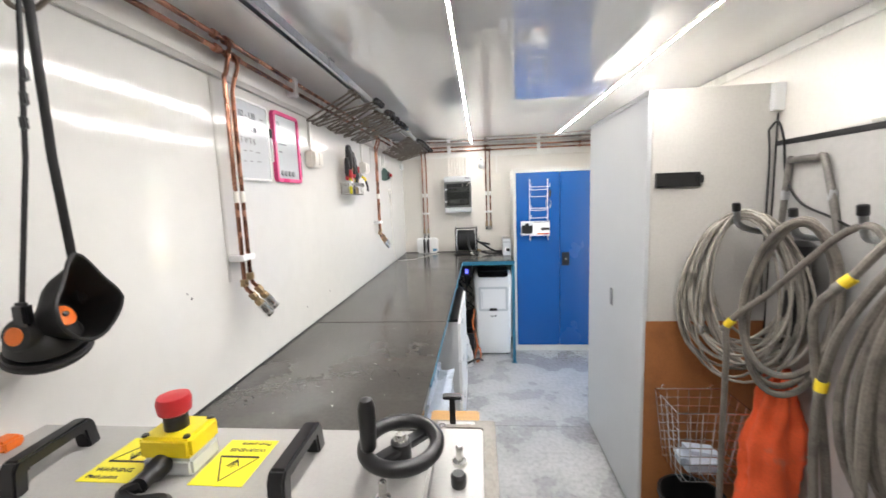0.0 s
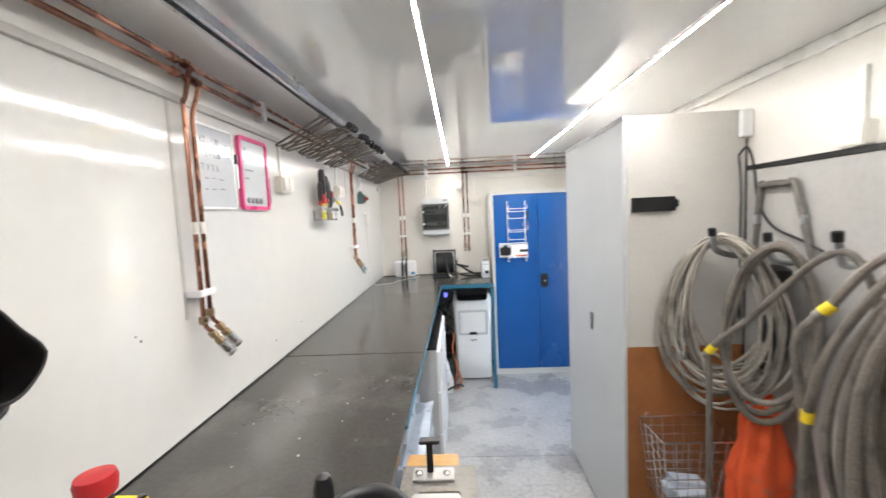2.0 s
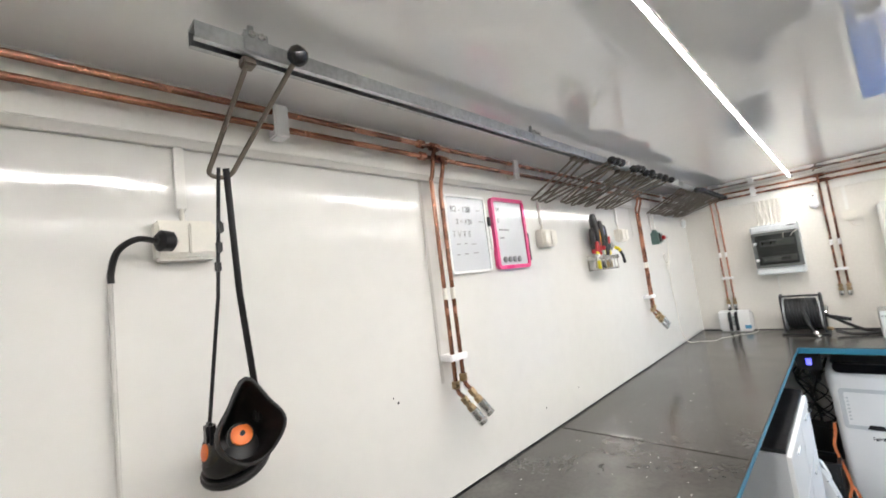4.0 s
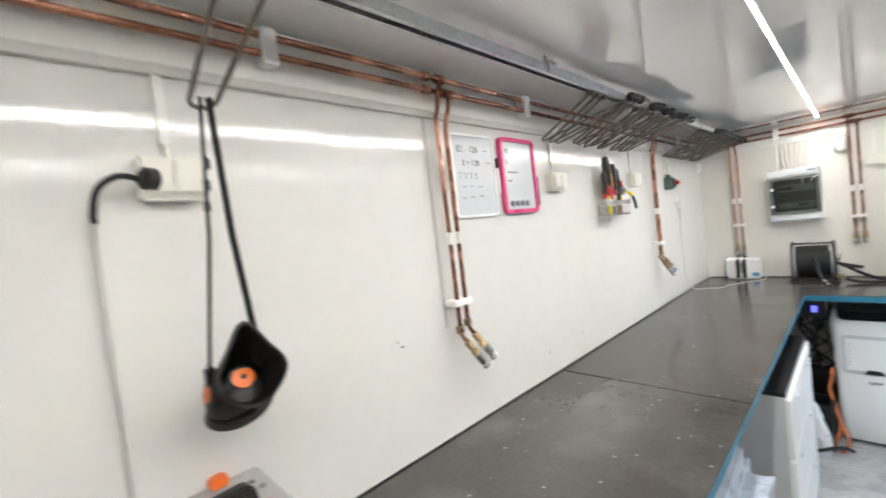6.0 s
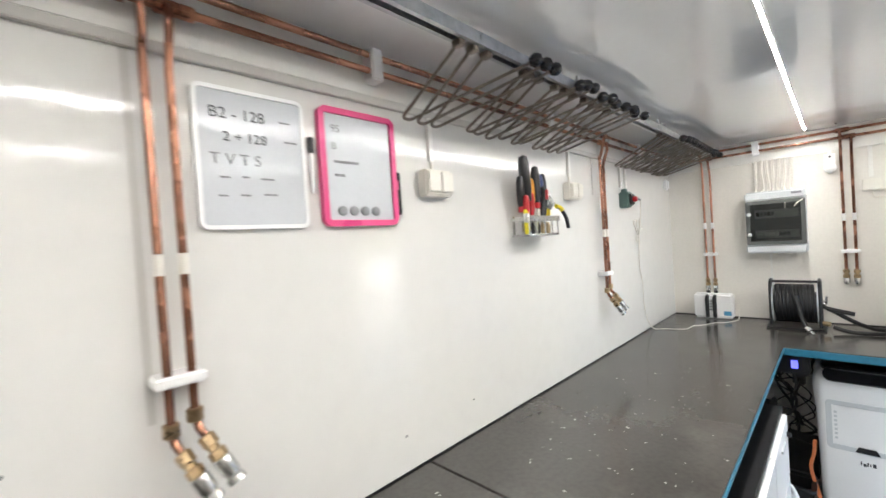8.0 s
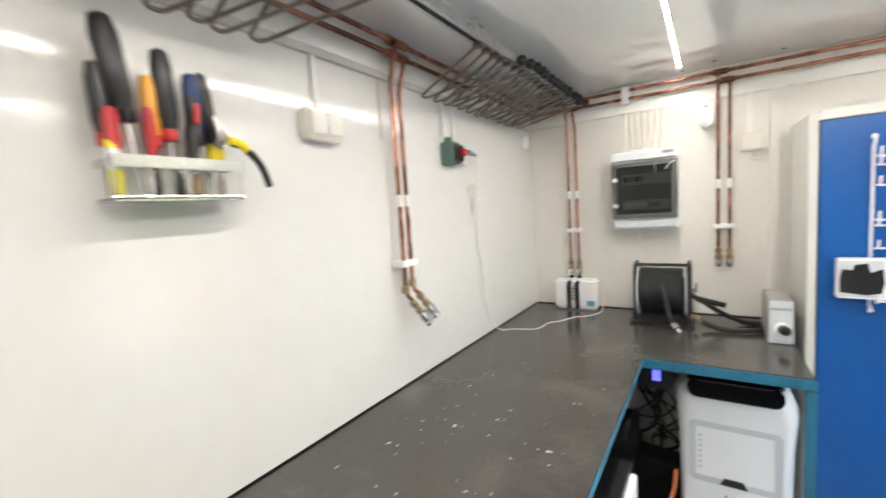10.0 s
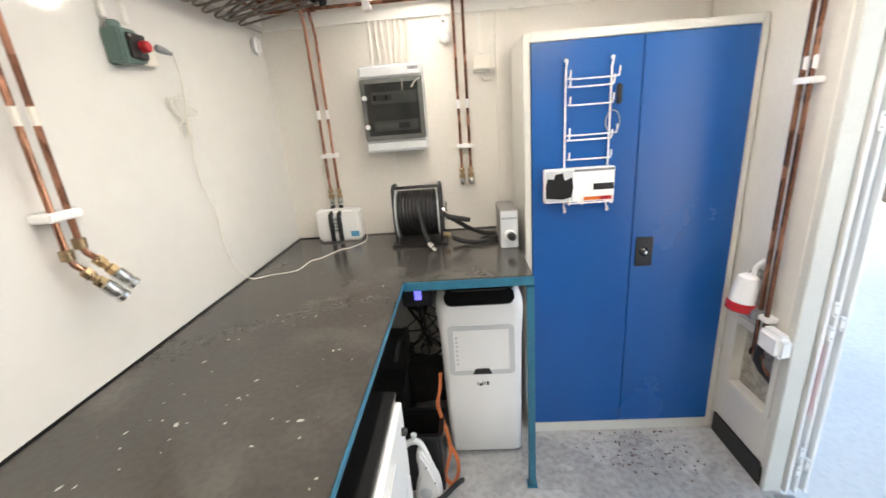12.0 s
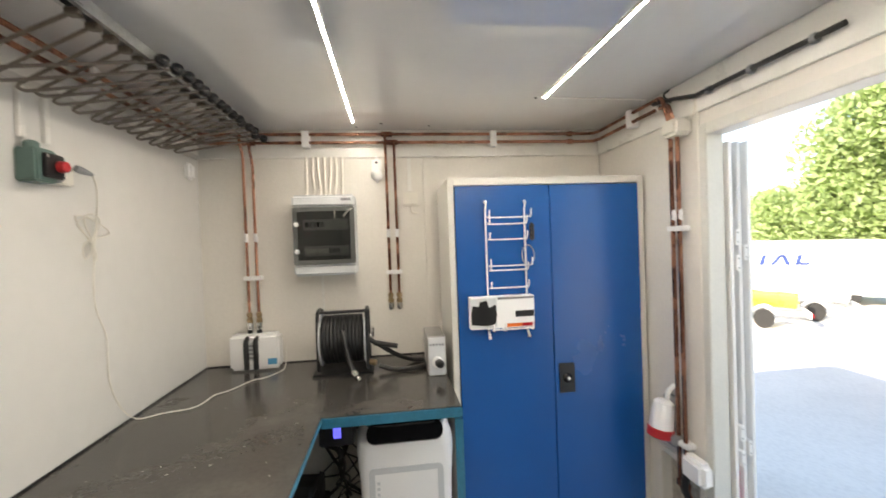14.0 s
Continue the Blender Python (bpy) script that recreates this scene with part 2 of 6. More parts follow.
def tube(pts, r, sides=8, bm=None, caps=True, closed=False, flat=1.0):
    """A round bar along points. r may be a list."""
    bm = bm or bmesh.new()
    pts = [Vector(p) for p in pts]
    rings, up = [], None
    n = len(pts)
    for i, p in enumerate(pts):
        a, b = pts[i - 1] if (i or closed) else p, pts[(i + 1) % n] if (i < n - 1 or closed) else p
        d = (b - a).normalized()
        if up is None:
            up = d.orthogonal().normalized()
        up = (up - d * up.dot(d))
        up = up.normalized() if up.length > 1e-6 else d.orthogonal().normalized()
        s = d.cross(up)
        q = r[i] if isinstance(r, (list, tuple)) else r
        rings.append([bm.verts.new(p + (up * math.cos(2 * math.pi * k / sides) + s * flat * math.sin(2 * math.pi * k / sides)) * q) for k in range(sides)])
    for i in range(n if closed else n - 1):
        a, b = rings[i], rings[(i + 1) % n]
        for k in range(sides):
            bm.faces.new((a[k], a[(k + 1) % sides], b[(k + 1) % sides], b[k]))
    if caps and not closed:
        bm.faces.new(rings[0][::-1]), bm.faces.new(rings[-1])
    return bm


def lathe(profile, at, axis=(0, 0, 1), sides=20, bm=None):
    """Profile of (radius, height) turned about an axis through at."""
    bm = bm or bmesh.new()
    q = Vector((0, 0, 1)).rotation_difference(Vector(axis).normalized()).to_matrix()
    rings = []
    for r, h in profile:
        rings.append([bm.verts.new(Vector(at) + q @ Vector((max(r, 1e-4) * math.cos(2 * math.pi * k / sides), max(r, 1e-4) * math.sin(2 * math.pi * k / sides), h))) for k in range(sides)])
    for a, b in zip(rings, rings[1:]):
        for k in range(sides):
            bm.faces.new((a[k], a[(k + 1) % sides], b[(k + 1) % sides], b[k]))
    bm.faces.new(rings[0][::-1]), bm.faces.new(rings[-1])
    return bm


def plate(outline, thick, m, bm=None):
    """A flat outline in its own x, y, thickened along z, at the pose m."""
    b = bmesh.new()
    lo = [b.verts.new((x, y, 0)) for x, y in outline]
    hi = [b.verts.new((x, y, thick)) for x, y in outline]
    b.faces.new(lo[::-1]), b.faces.new(hi)
    for i in range(len(lo)):
        j = (i + 1) % len(lo)
        b.faces.new((lo[i], lo[j], hi[j], hi[i]))
    bmesh.ops.transform(b, matrix=m, verts=b.verts[:])
    return merge(bm or bmesh.new(), b)


def rounded(w, h, r, n=5):
    """Outline of a rounded rectangle about the origin."""
    out = []
    for cx, cy, a in ((w / 2 - r, h / 2 - r, 0), (-w / 2 + r, h / 2 - r, 90), (-w / 2 + r, -h / 2 + r, 180), (w / 2 - r, -h / 2 + r, 270)):
        out += [(cx + r * math.cos(radians(a + 90 * k / n)), cy + r * math.sin(radians(a + 90 * k / n))) for k in range(n + 1)]
    return out


def ring_plate(w, h, r, edge, thick, m, bm=None):
    """A rounded frame with an open middle."""
    b = bmesh.new()
    A, B = rounded(w, h, r), rounded(w - 2 * edge, h - 2 * edge, max(0.001, r - edge))
    la, ha = [b.verts.new((x, y, 0)) for x, y in A], [b.verts.new((x, y, thick)) for x, y in A]
    lb, hb = [b.verts.new((x, y, 0)) for x, y in B], [b.verts.new((x, y, thick)) for x, y in B]
    n = len(A)
    for i in range(n):
        j = (i + 1) % n
        for q in ((la[i], la[j], ha[j], ha[i]), (lb[j], lb[i], hb[i], hb[j]), (ha[i], ha[j], hb[j], hb[i]), (la[j], la[i], lb[i], lb[j])):
            b.faces.new(q)
    bmesh.ops.transform(b, matrix=m, verts=b.verts[:])
    return merge(bm or bmesh.new(), b)


def words(name, body, size, m, material, parent, label=""):
    """Lettering with the built-in font, as a thin mesh."""
    cu = bpy.data.curves.new(name, "FONT")
    cu.body, cu.size, cu.extrude = body, size, 0.0004
    tmp = bpy.data.objects.new(name, cu)
    me = bpy.data.meshes.new_from_object(tmp)
    bpy.data.objects.remove(tmp)
    bm = bmesh.new()
    bm.from_mesh(me)
    bpy.data.meshes.remove(me)
    bmesh.ops.transform(bm, matrix=m, verts=bm.verts[:])
    return part(name, bm, material, parent, label, smooth=None)


# poses that lay an x, y outline on a wall, facing into the room
def on_left(y, z, x=0.0):
    return Matrix.Translation((x, y, z)) @ Matrix(((0, 0, 1, 0), (1, 0, 0, 0), (0, 1, 0, 0), (0, 0, 0, 1)))


def on_back(x, z, y):
    return Matrix.Translation((x, y, z)) @ Matrix(((1, 0, 0, 0), (0, 0, -1, 0), (0, 1, 0, 0), (0, 0, 0, 1)))


def on_right(y, z, x):
    return Matrix.Translation((x, y, z)) @ Matrix(((0, 0, -1, 0), (-1, 0, 0, 0), (0, 1, 0, 0), (0, 0, 0, 1)))


# ---------------------------------------------------------------- the large structure
W, L, H, NEAR = 2.2, 5.2, 2.28, -1.2
D0, D1, DH = 3.45, 4.39, 2.047            # door opening in the side wall
b = box(-0.06, W + 0.06, NEAR, L, -0.08, -0.006)
box(-0.06, W + 0.06, NEAR, 3.297, -0.006, 0.0, bm=b)
box(-0.06, W + 0.06, 3.302, L, -0.006, 0.0, bm=b)
solid("floor", b, CONCRETE, "worn grey stained floor of the workshop", "floor", kind="structure")
solid("ceiling", box(-0.06, W + 0.06, NEAR - 0.06, L + 0.06, H, H + 0.06), CEIL, "glossy white panelled ceiling", "ceiling", kind="structure")
solid("wall_west", box(-0.06, 0, NEAR, L, 0, H), WHITE_WALL, "glossy white wall panel", "wall", kind="structure")
solid("wall_north", box(-0.06, W + 0.06, L, L + 0.06, -0.08, H), BACK_WALL, "white painted end wall", "wall", kind="structure")
solid("wall_south", box(-0.06, W + 0.06, NEAR - 0.06, NEAR, -0.08, H), BACK_WALL, "plain white end wall", "wall", kind="structure")
b = box(W, W + 0.06, NEAR, D0, 0, H)
box(W, W + 0.06, D0, D1, DH, H, bm=b)
HY0, HY1, HZ0, HZ1 = 4.46, 4.70, 0.34, 0.66      # recessed hatch
box(W, W + 0.06, D1, HY0, 0, H, bm=b)
box(W, W + 0.06, HY1, L, 0, H, bm=b)
box(W, W + 0.06, HY0, HY1, 0, HZ0, bm=b)
box(W, W + 0.06, HY0, HY1, HZ1, H, bm=b)
solid("wall_east", b, BACK_WALL, "white painted side wall with a door opening", "wall", kind="structure", smooth=None)
solid("hatch_back", box(W + 0.045, W + 0.058, HY0, HY1, HZ0, HZ1), PLY, "speckled board at the back of the recess", "panel", kind="structure")
solid("hatch_rim", ring_plate(HY1 - HY0 + 0.05, HZ1 - HZ0 + 0.05, 0.04, 0.026, 0.008, on_right((HY0 + HY1) / 2, (HZ0 + HZ1) / 2, W)), CREAM, "cream rim around the wall recess", "trim", kind="structure")
# raised band under the ceiling, left and end walls, and the joint strips beside the pipes
solid("trim_west", box(0, 0.014, NEAR, L - 0.016, 2.15, H, 0.002), TRIM, "white band under the ceiling", "trim", kind="structure")
# grey strip in place of the shadow line below the white band
solid("trim_west", box(0, 0.017, NEAR, L - 0.017, 2.128, 2.1495, 0.002), GREYBAND, "grey strip painting the shadow line below the white band", "trim", kind="structure")
solid("trim_north", box(0.0, W, L - 0.014, L, 2.135, H, 0.002), TRIM, "white band under the ceiling", "trim", kind="structure")
solid("trim_east", box(W - 0.014, W, NEAR, 3.39, 2.235, H - 0.001, 0.002), TRIM, "thin white strip under the ceiling", "trim", kind="structure")
solid("trim_east", box(W - 0.014, W, 3.391, L - 0.016, 2.135, H - 0.001, 0.002), TRIM, "white band under the ceiling", "trim", kind="structure")
# two panel joints by the pipe drops; their grey includes the shadow there
solid("joint_strip", box(0, 0.003, 1.806, 1.820, 1.42, 2.127, 0.001), GREYBAND, "panel joint strip, with the shadow beside the pipes in its grey", "trim", kind="structure")
solid("joint_strip", box(0, 0.003, 3.800, 3.811, 1.93, 2.127, 0.001), GREYBAND, "panel joint strip, with the shadow beside the pipes in its grey", "trim", kind="structure")
solid("joint_strip", box(0.60, 0.61, L - 0.006, L, 1.06, 1.6, 0.002), TRIM, "white joint strip on the end wall", "trim", kind="structure")
solid("corner_strip", box(1.165, 1.205, L - 0.02, L, 1.06, 2.134, 0.003), BACK_WALL, "white cable trunking on the end wall", "trim", kind="structure")
solid("baseboard", box(W - 0.012, W, 4.40, 4.76, 0, 0.11, 0.002), BLACK, "black skirting beside the cabinet", "baseboard", kind="structure")
solid("door_lining", box(W - 0.012, W + 0.062, D1 - 0.010, D1 + 0.03, 0.0, DH + 0.035, 0.003), CABGREY, "grey metal door jamb", "door frame", kind="structure")
solid("door_lining", box(W - 0.012, W + 0.07, D0 - 0.03, D0 + 0.025, 0.0, DH + 0.035, 0.003), STEELP, "grey metal door jamb", "door frame", kind="structure")
solid("door_lining", box(W - 0.012, W + 0.07, D0 + 0.025, D1 - 0.0105, DH - 0.01, DH + 0.035, 0.003), CABGREY, "pale metal door head", "door frame", kind="structure")
solid("door_sill", box(W - 0.01, W + 0.10, D0 + 0.03, D1 - 0.03, -0.07, 0.006, 0.003), ZINC, "worn metal door sill", "door sill", kind="structure")
# unseen outer shell added past the end wall, which throws the shade outside
solid("added_shade_shell", box(-0.02, W + 0.04, L + 0.07, 5.95, -0.1, H + 0.06, 0.01), VANW, "unseen white shell added to throw the shade on the yard", "trailer", kind="structure")

leaf = thing("door_1", (W + 0.10, D1 + 0.03, 0.0), "open white metal door leaf folded back outside", "door", kind="structure")
part("leaf", box(W + 0.075, W + 0.155, D1 + 0.031, D1 + 0.98, 0.0, 2.01, 0.003), WHITEP, leaf)
for xa, xb in ((0.072, 0.086), (0.108, 0.120), (0.148, 0.162)):
    part("edge_profile", box(W + xa, W + xb, D1 - 0.022, D1 + 0.030, 0.0, 2.01, 0.002), WHITEP, leaf)
part("edge_channel", box(W + 0.0865, W + 0.1475, D1 + 0.006, D1 + 0.0305, 0.0, 2.005), GREYP, leaf)
for za, zb, mm in ((1.72, 1.93, BLACK), (0.95, 1.55, MIDGREY)):
    part("slot", box(W + 0.089, W + 0.104, D1 + 0.001, D1 + 0.0055, za, zb), mm, leaf)
part("red_strip", box(W + 0.089, W + 0.104, D1 - 0.002, D1 + 0.0055, 0.40, 0.72), PINK, leaf, "red sealing strip")
for z in (1.64, 0.88, 0.22):
    for dx, dz in ((0.087, 0.0), (0.122, -0.06), (0.09, -0.10)):
        hb = part("hinge", box(W + dx, W + dx + 0.017, D1 - 0.030, D1 + 0.004, z + dz - 0.03, z + dz + 0.03, 0.003), WHITEP, leaf)
        for k in (-0.018, 0.018):
            part("screw", lathe([(0.003, 0), (0.0025, 0.002)], (W + dx + 0.0085, D1 - 0.030, z + dz + k), (0, -1, 0), 8), MIDGREY, hb)

# ---------------------------------------------------------------- light strips
for x, y1 in ((0.813, 5.0), (1.66, 4.65)):
    st = thing("light_strip", (x, 2.0, H - 0.012), "slim white LED strip on the ceiling", "light strip", "ceiling strips")
    b = box(x - 0.0060, x - 0.0040, 0.25, y1 + 0.004, H - 0.012, H - 0.0005)
    box(x + 0.0040, x + 0.0060, 0.25, y1 + 0.004, H - 0.012, H - 0.0005, bm=b)
    part("profile", b, TRIM, st, "white channel")
    part("diffuser", box(x - 0.0035, x + 0.0035, 0.255, y1, H - 0.0125, H - 0.004), LED, st, "glowing diffuser")
part("cable", tube([(1.66, 4.66, H - 0.006), (1.75, 4.665, H - 0.006), (2.15, 4.68, H - 0.006)], 0.003, 6), TRIM, st)
for x, y in ((0.95, 5.06), (1.20, 5.1), (0.82, 5.12), (1.63, 4.68)):
    solid("ceiling_screw", lathe([(0.007, 0), (0.005, -0.004)], (x, y, H), (0, 0, 1), 10), BLACK, "small dark screw head in the ceiling", "screw", "ceiling screws")

# ---------------------------------------------------------------- copper pipes
PZ = (2.248, 2.205)


def clip(at, wall, horizontal, parent, span=0.05):
    """A white double pipe clip; wall: 'w', 'n' or 'e'."""
    x, y, z = at
    a, c = (0.019, span / 2 + 0.018)
    if not horizontal:
        a, c = c, 0.011
    if wall == "w":
        bm = box(0.0 if z < 2.1 else 0.015, x + 0.016, y - a, y + a, z - c, z + c, 0.004)
    elif wall == "n":
        bm = box(x - a, x + a, y - 0.016, L if z < 2.1 else L - 0.015, z - c, z + c, 0.004)
    else:
        bm = box(x - 0.016, W if z < 2.1 else W - 0.015, y - a, y + a, z - c, z + c, 0.004)
    return part("pipe_clip", bm, WHITEP, parent, "white pipe clip")


def run_pipes():
    t = thing("copper_pipe_run", (0.045, 2.0, 2.2), "pair of copper pipes under the ceiling", "pipe")
    for z in PZ:
        pts = [(0.045, NEAR + 0.02, z), (0.045, 5.10, z), (0.052, 5.135, z), (0.09, 5.15, z), (2.09, 5.15, z), (2.135, 5.14, z), (2.15, 5.10, z), (2.15, 4.62 if z < 2.22 else 4.60, z)]
        part("pipe", tube(pts, 0.0085, 10), COPPER, t)
        for y in (1.87 if z > 2.22 else 1.91, 3.90, 1.80, 3.83):
            part("joint", lathe([(0.013, -0.014), (0.0145, -0.012), (0.0145, 0.012), (0.013, 0.014)], (0.045, y, z), (0, 1, 0), 12), COPPER, t)
        for x in (0.24, 0.97, 0.99, 2.0):
            part("joint", lathe([(0.013, -0.014), (0.0145, -0.012), (0.0145, 0.012), (0.013, 0.014)], (x, 5.15, z), (1, 0, 0), 12), COPPER, t)
    for y in (0.30, 1.30, 2.36, 3.30, 4.40):
        clip((0.045, y, 2.2225), "w", True, t)
    for x in (0.555, 1.555):
        clip((x, 5.15, 2.2225), "n", True, t)
    clip((2.15, 4.80, 2.2225), "e", True, t)
    return t


run_pipes()


def coupling(p, d, parent, open_end=True):
    """Brass and nickel quick coupling from p along d."""
    f = part("fitting", lathe([(0.012, 0), (0.0145, 0.003), (0.0145, 0.022), (0.011, 0.026), (0.011, 0.034), (0.0155, 0.036), (0.0155, 0.052)], p, d, 6), BRASS, parent, "brass hose fitting")
    part("collar", lathe([(0.0125, 0.052), (0.0165, 0.055), (0.0165, 0.085), (0.0145, 0.088), (0.0145, 0.093), (0.017, 0.096), (0.017, 0.108), (0.0085, 0.108), (0.0085, 0.098)], p, d, 16), CHROME, f, "nickel collar")


def drop_left(y, group="pipe drops"):
    """A pair of pipes that drops down the side wall to two angled couplings."""
    t = thing("pipe_drop", (0.04, y, 1.4), "two copper pipes dropping to angled hose couplings", "pipe", group)
    for k, (yy, zt) in enumerate(((y - 0.020, PZ[0]), (y + 0.020, PZ[1]))):
        zb = 1.385 + 0.018 * k
        top = [(0.045, yy + (0.03 if not k else 0.0), zt), (0.064, yy + (0.02 if not k else 0), zt - 0.010), (0.066, yy, zt - 0.04), (0.05, yy, zt - 0.085 - 0.02 * (1 - k)), (0.04, yy, zt - 0.12)]
        part("pipe", tube(spline(top, 4) + [(0.04, yy, zb + 0.02), (0.046, yy + 0.004, zb), (0.058, yy + 0.012, zb - 0.016)], 0.0076, 10), COPPER, t)
        part("tee", lathe([(0.0135, -0.02), (0.015, -0.018), (0.015, 0.018), (0.0135, 0.02)], (0.045, yy + (0.03 if not k else 0), zt), (0, 1, 0), 12), COPPER, t)
        part("sleeve", lathe([(0.0080, -0.020), (0.0086, -0.018), (0.0086, 0.018), (0.0080, 0.020)], (0.04, yy, 1.72), (0, 0, 1), 12), CREAM, t, "pale sleeve with print")
        part("elbow", lathe([(0.0125, -0.012), (0.0145, -0.01), (0.0145, 0.012), (0.0125, 0.014)], (0.04, yy, zb + 0.026), (0, 0, 1), 12), BRASS, t)
        coupling((0.055, yy + 0.010, zb - 0.014), (0.42, 0.36, -0.83), t)
    clip((0.04, y, 1.503), "w", False, t, 0.05)
    return t


drop_left(1.855)
drop_left(3.845)


def drop_back(x, zb, hoses):
    t = thing("pipe_drop", (x, 5.16, 1.4), "two copper pipes dropping down the end wall", "pipe", "pipe drops")
    for k, xx in enumerate((x - 0.023, x + 0.023)):
        zt = PZ[k]
        top = [(xx - 0.0, 5.15, zt), (xx, 5.125, zt - 0.012), (xx, 5.122, zt - 0.045), (xx, 5.15, zt - 0.085), (xx, 5.16, zt - 0.12)]
        part("pipe", tube(spline(top, 4) + [(xx, 5.16, zb)], 0.0074, 10), COPPER, t)
        part("sleeve", lathe([(0.0085, -0.022), (0.0095, -0.019), (0.0095, 0.019), (0.0085, 0.022)], (xx, 5.16, 1.72), (0, 0, 1), 12), WHITEP, t, "white sleeve")
        part("tee", lathe([(0.0135, -0.02), (0.015, -0.018), (0.015, 0.018), (0.0135, 0.02)], (xx, 5.15, zt), (1, 0, 0), 12), COPPER, t)
        f = part("fitting", lathe([(0.011, 0), (0.015, -0.004), (0.015, -0.02), (0.011, -0.024), (0.011, -0.03), (0.016, -0.034), (0.016, -0.052)], (xx, 5.16, zb), (0, 0, 1), 6), BRASS, t)
        part("collar", lathe([(0.013, -0.052), (0.0155, -0.056), (0.0155, -0.084), (0.013, -0.09)], (xx, 5.16, zb), (0, 0, 1), 14), CHROME, f)
        if hoses:
            part("hose", tube(spline([(xx, 5.16, zb - 0.08), (xx, 5.150, zb - 0.12), (xx + 0.002, 5.085, 1.20), (xx + 0.003, 5.078, 1.13), (xx + 0.003, 5.078, 1.062)], 5), 0.0125, 10), RUBBER, t, "black rubber hose tail")
            part("ring", lathe([(0.013, 0), (0.018, 0.002), (0.018, 0.01), (0.013, 0.012)], (xx, 5.152, zb - 0.12), (0, 0.2, 1), 14), ZINC, t)
    clip((x, 5.16, 1.511), "n", False, t)
    return t


drop_back(0.26, 1.335, True)
drop_back(0.988, 1.40, False)

t = thing("pipe_drop", (2.17, 4.52, 1.2), "two copper pipes running down beside the doorway", "pipe", "pipe drops")
for yy, zt in ((4.545, PZ[0]), (4.505, PZ[1])):
    part("pipe", tube(spline([(2.15, yy + 0.08, zt), (2.14, yy + 0.02, zt - 0.01), (2.14, yy, zt - 0.05), (2.165, yy, zt - 0.13)], 4) + [(2.168, yy, 0.60), (2.175, yy - 0.01, 0.56), (2.20, yy - 0.03, 0.52), (2.235, yy - 0.05, 0.48)], 0.009, 10), COPPER, t)
    part("sleeve", lathe([(0.0095, -0.022), (0.0108, -0.019), (0.0108, 0.019), (0.0095, 0.022)], (2.168, yy, 1.74), (0, 0, 1), 12), WHITEP, t)
    part("elbow", lathe([(0.013, -0.014), (0.0155, -0.012), (0.0155, 0.012), (0.013, 0.014)], (2.169, yy, 0.60), (0, 0, 1), 12), COPPER, t)
clip((2.168, 4.525, 1.683), "e", False, t)
clip((2.168, 4.525, 0.775), "e", False, t)
t = thing("conduit", (2.17, 4.1, 2.2), "thin dark pipe clipped above the doorway", "pipe")
part("pipe", tube([(2.15, 4.63, 2.236), (2.155, 4.50, 2.215), (2.165, 4.40, 2.192), (2.168, 3.88, 2.192)], 0.009, 8), BLACK, t)
part("wire", tube(spline([(2.17, 4.55, 2.27), (2.15, 4.56, 2.25), (2.16, 4.53, 2.21)], 5), 0.004, 6), BLACK, t)
for y in (4.34, 4.16, 3.96):
    part("saddle", lathe([(0.014, -0.008), (0.015, -0.006), (0.015, 0.006), (0.014, 0.008)], (2.172, y, 2.192), (0, 1, 0), 12), MIDGREY, t)

# ---------------------------------------------------------------- hook rail
RX, RZ = 0.300, 2.235
rail = thing("hook_rail", (RX, 3.0, RZ), "galvanised steel channel rail hung from the ceiling", "rail")
half = [(0.0, 0.0105), (0.017, 0.0105), (0.0205, 0.008), (0.0205, -0.023), (0.009, -0.023), (0.009, -0.016), (0.012, -0.016), (0.012, -0.020), (0.0175, -0.020), (0.0175, 0.006), (0.0, 0.006)]
section = half[1:-1] + [(-x, z) for x, z in half[1:-1][::-1]]
part("channel", plate(section, 4.08, Matrix(((1, 0, 0, RX), (0, 0, 1, 1.04), (0, 1, 0, RZ), (0, 0, 0, 1)))), ZINC, rail)
for y in (1.14, 2.11, 3.05, 3.94, 4.85):
    br = part("hanger", box(RX - 0.024, RX + 0.026, y - 0.022, y + 0.022, RZ + 0.011, RZ + 0.016, 0.001), ZINC, rail)
    part("tab", box(RX + 0.0212, RX + 0.0252, y - 0.022, y + 0.022, RZ - 0.020, RZ + 0.020, 0.001), ZINC, br)
    part("stud", lathe([(0.006, 0.016), (0.006, H - RZ - 0.0005)], (RX, y, RZ), (0, 0, 1), 10), ZINC, br)
    for q in (-0.009, 0.009):
        part("bolt", lathe([(0.007, 0), (0.007, 0.005), (0.004, 0.007)], (RX + 0.0252, y + q, RZ + 0.012), (1, 0, 0), 6), CHROME, br)


